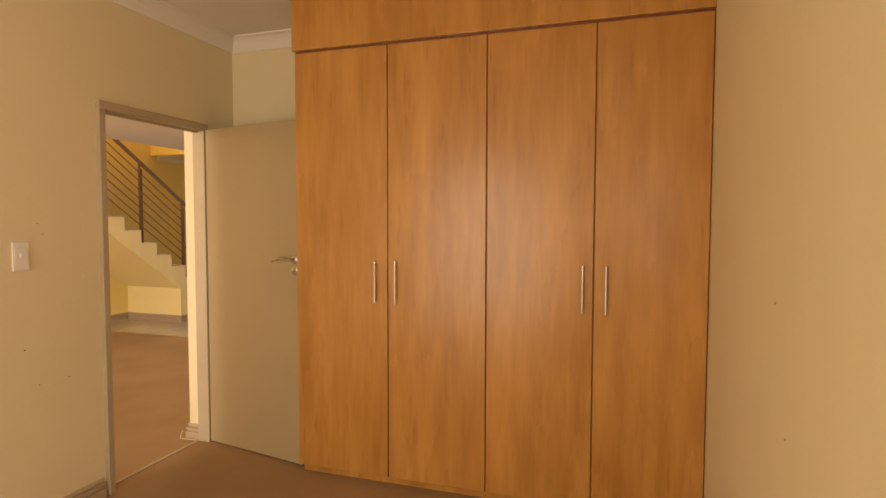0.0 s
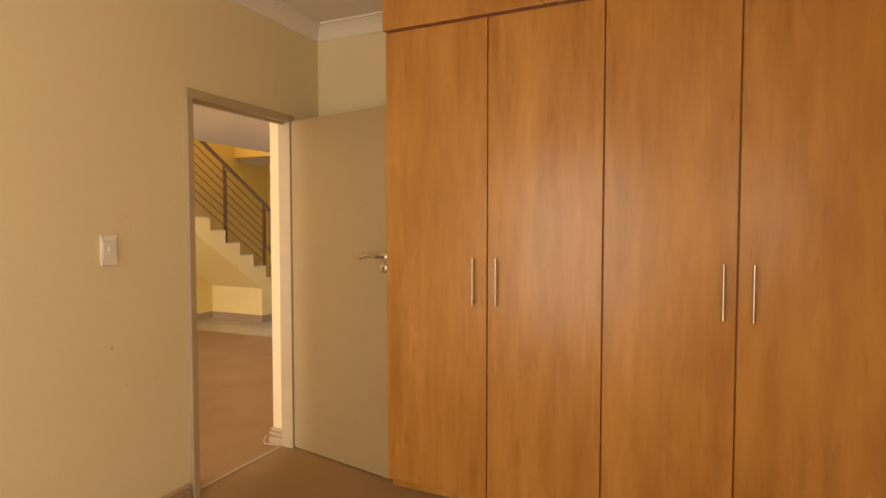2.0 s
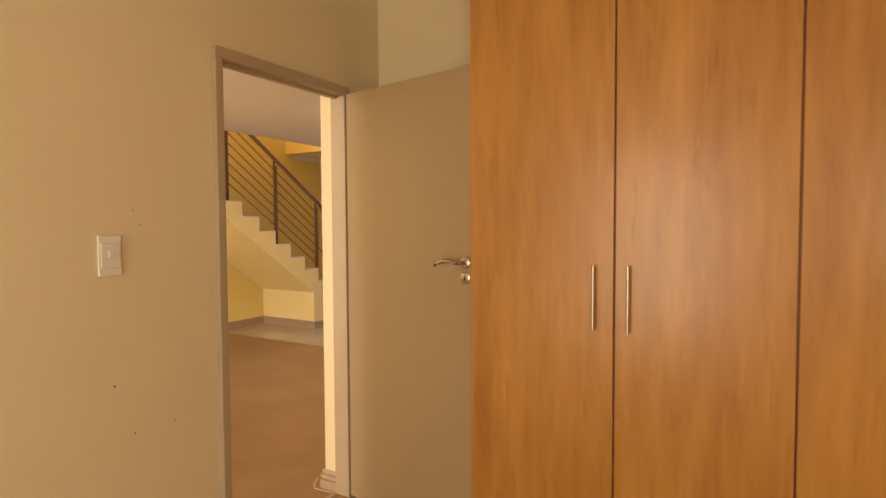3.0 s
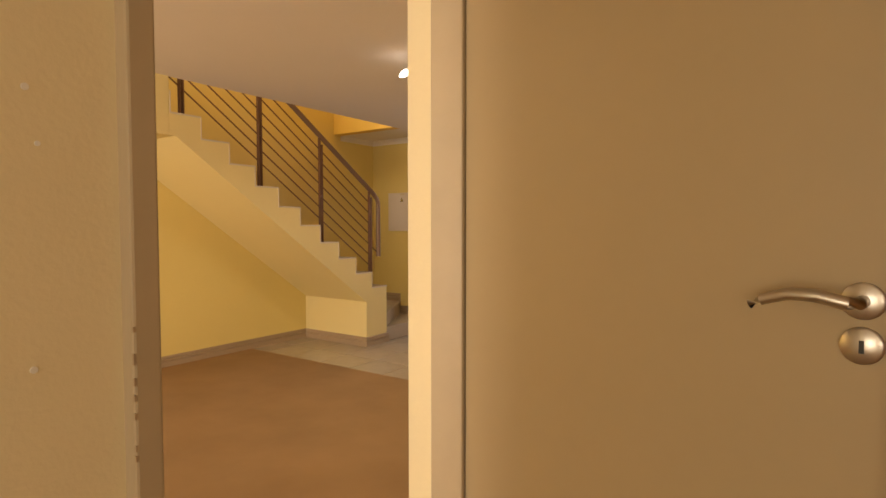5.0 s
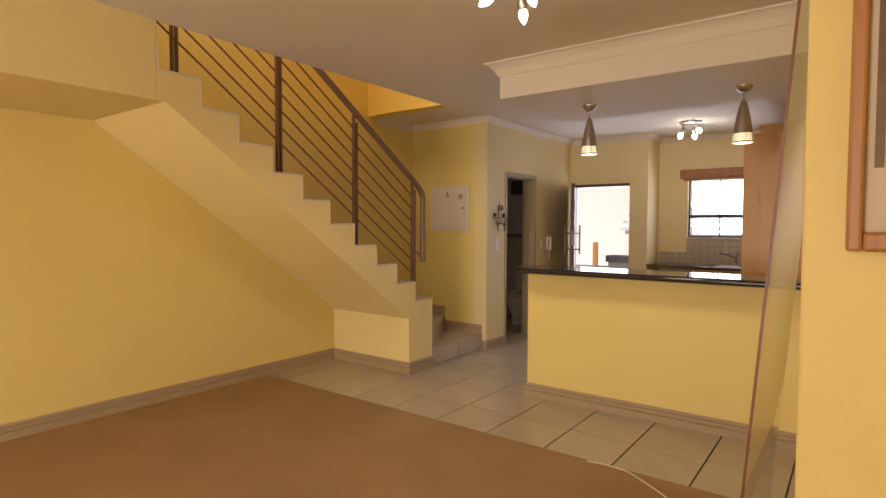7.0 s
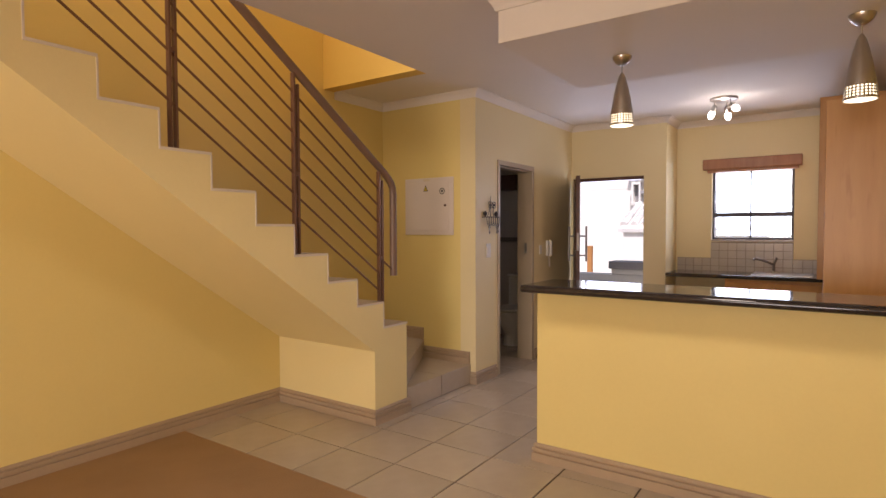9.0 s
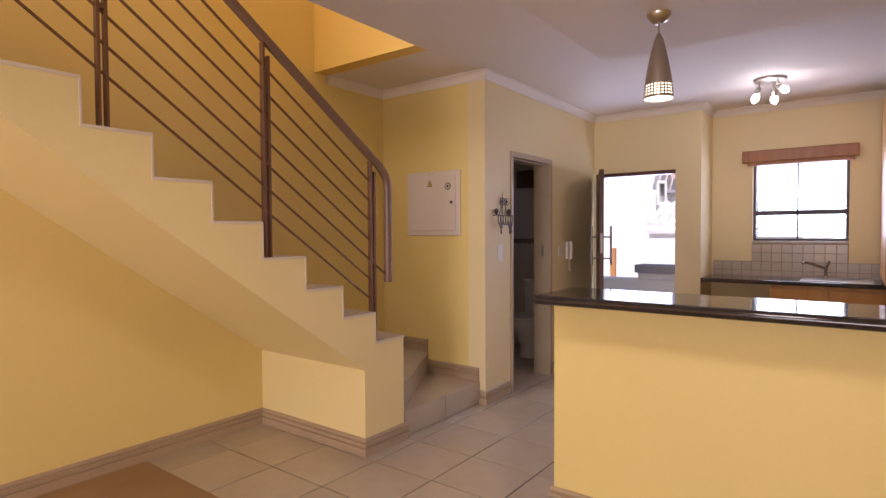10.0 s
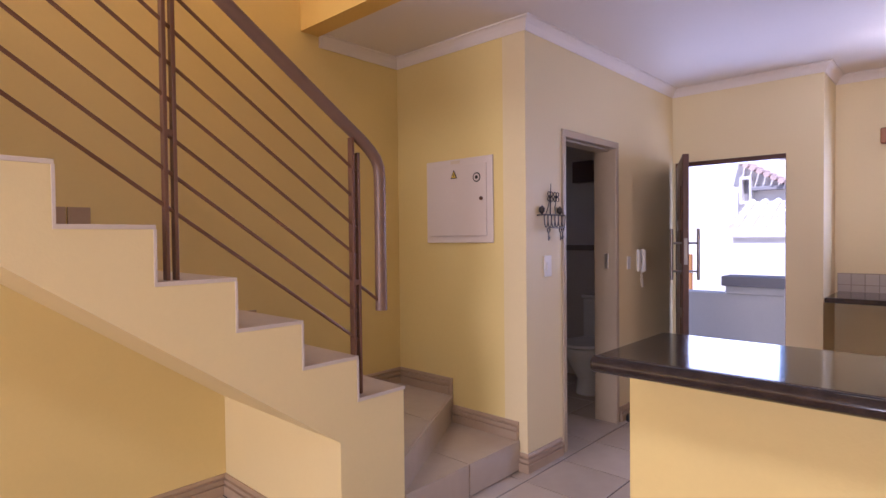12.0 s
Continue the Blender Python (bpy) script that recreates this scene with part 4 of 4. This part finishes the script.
def floor_tile(x0, x1, y0, y1):
    key = (round(x1 - x0, 3), round(y1 - y0, 3))
    if key not in tile_meshes:
        bm = bmesh.new()
        add_box(bm, 0, key[0], 0, key[1], -0.006, 0.0)
        top = [e for e in bm.edges if all(v.co.z > -0.001 for v in e.verts)]
        bmesh.ops.bevel(bm, geom=top, offset=0.0012, segments=1, affect="EDGES")
        bmesh.ops.recalc_face_normals(bm, faces=bm.faces)
        me = bpy.data.meshes.new("tile")
        bm.to_mesh(me)
        bm.free()
        me.materials.append(M_TILE)
        tile_meshes[key] = me
    ob = new("tile", tile_meshes[key])
    ob.location = (x0, y0, random.uniform(-0.0006, 0.0006))
    ob.parent = floor_tiles


g = 0.0043
for i in range(-11, 2):
    for j in range(0, 12):
        x0, x1 = JX + i * PX + g, JX + (i + 1) * PX - g
        y0, y1 = JY + j * PY + g, JY + (j + 1) * PY - g
        x0, x1, y1 = max(x0, (XW if y0 < 7.7 else -7.6) + 0.002), min(x1, XR - 0.002), min(y1, YK - 0.002)
        if x1 - x0 < 0.03 or y1 - y0 < 0.03 or (x1 < XS and y0 > 6.55 and y1 < 7.9):
            continue
        floor_tile(x0, x1, y0, y1)

splash = setting(boxes("kitchen_splashback", [(-4.858, XR, YK - 0.006, YK - 0.001, 0.851, 0.985), (WX0, WX1, YK - 0.006, YK - 0.001, 0.985, 1.155)], M_SPGROUT), "grey beige square tile splashback", "splashback")
SPT = 0.083
bm = bmesh.new()
add_box(bm, 0, SPT - 0.004, -0.004, 0, 0, SPT - 0.004, 0.001)
bmesh.ops.recalc_face_normals(bm, faces=bm.faces)
splash_mesh = bpy.data.meshes.new("tile")
bm.to_mesh(splash_mesh)
bm.free()
splash_mesh.materials.append(M_WALLTILE)
for j in range(-2, 2):
    for i in range(16):
        x, z = -4.855 + i * SPT, 0.985 + j * SPT
        if (j >= 0 and not WX0 - 0.01 <= x <= WX1 - SPT + 0.01) or x > -3.6 or z < 0.8:
            continue
        ob = new("tile", splash_mesh)
        ob.location = (x, YK - 0.006, z)
        ob.parent = splash
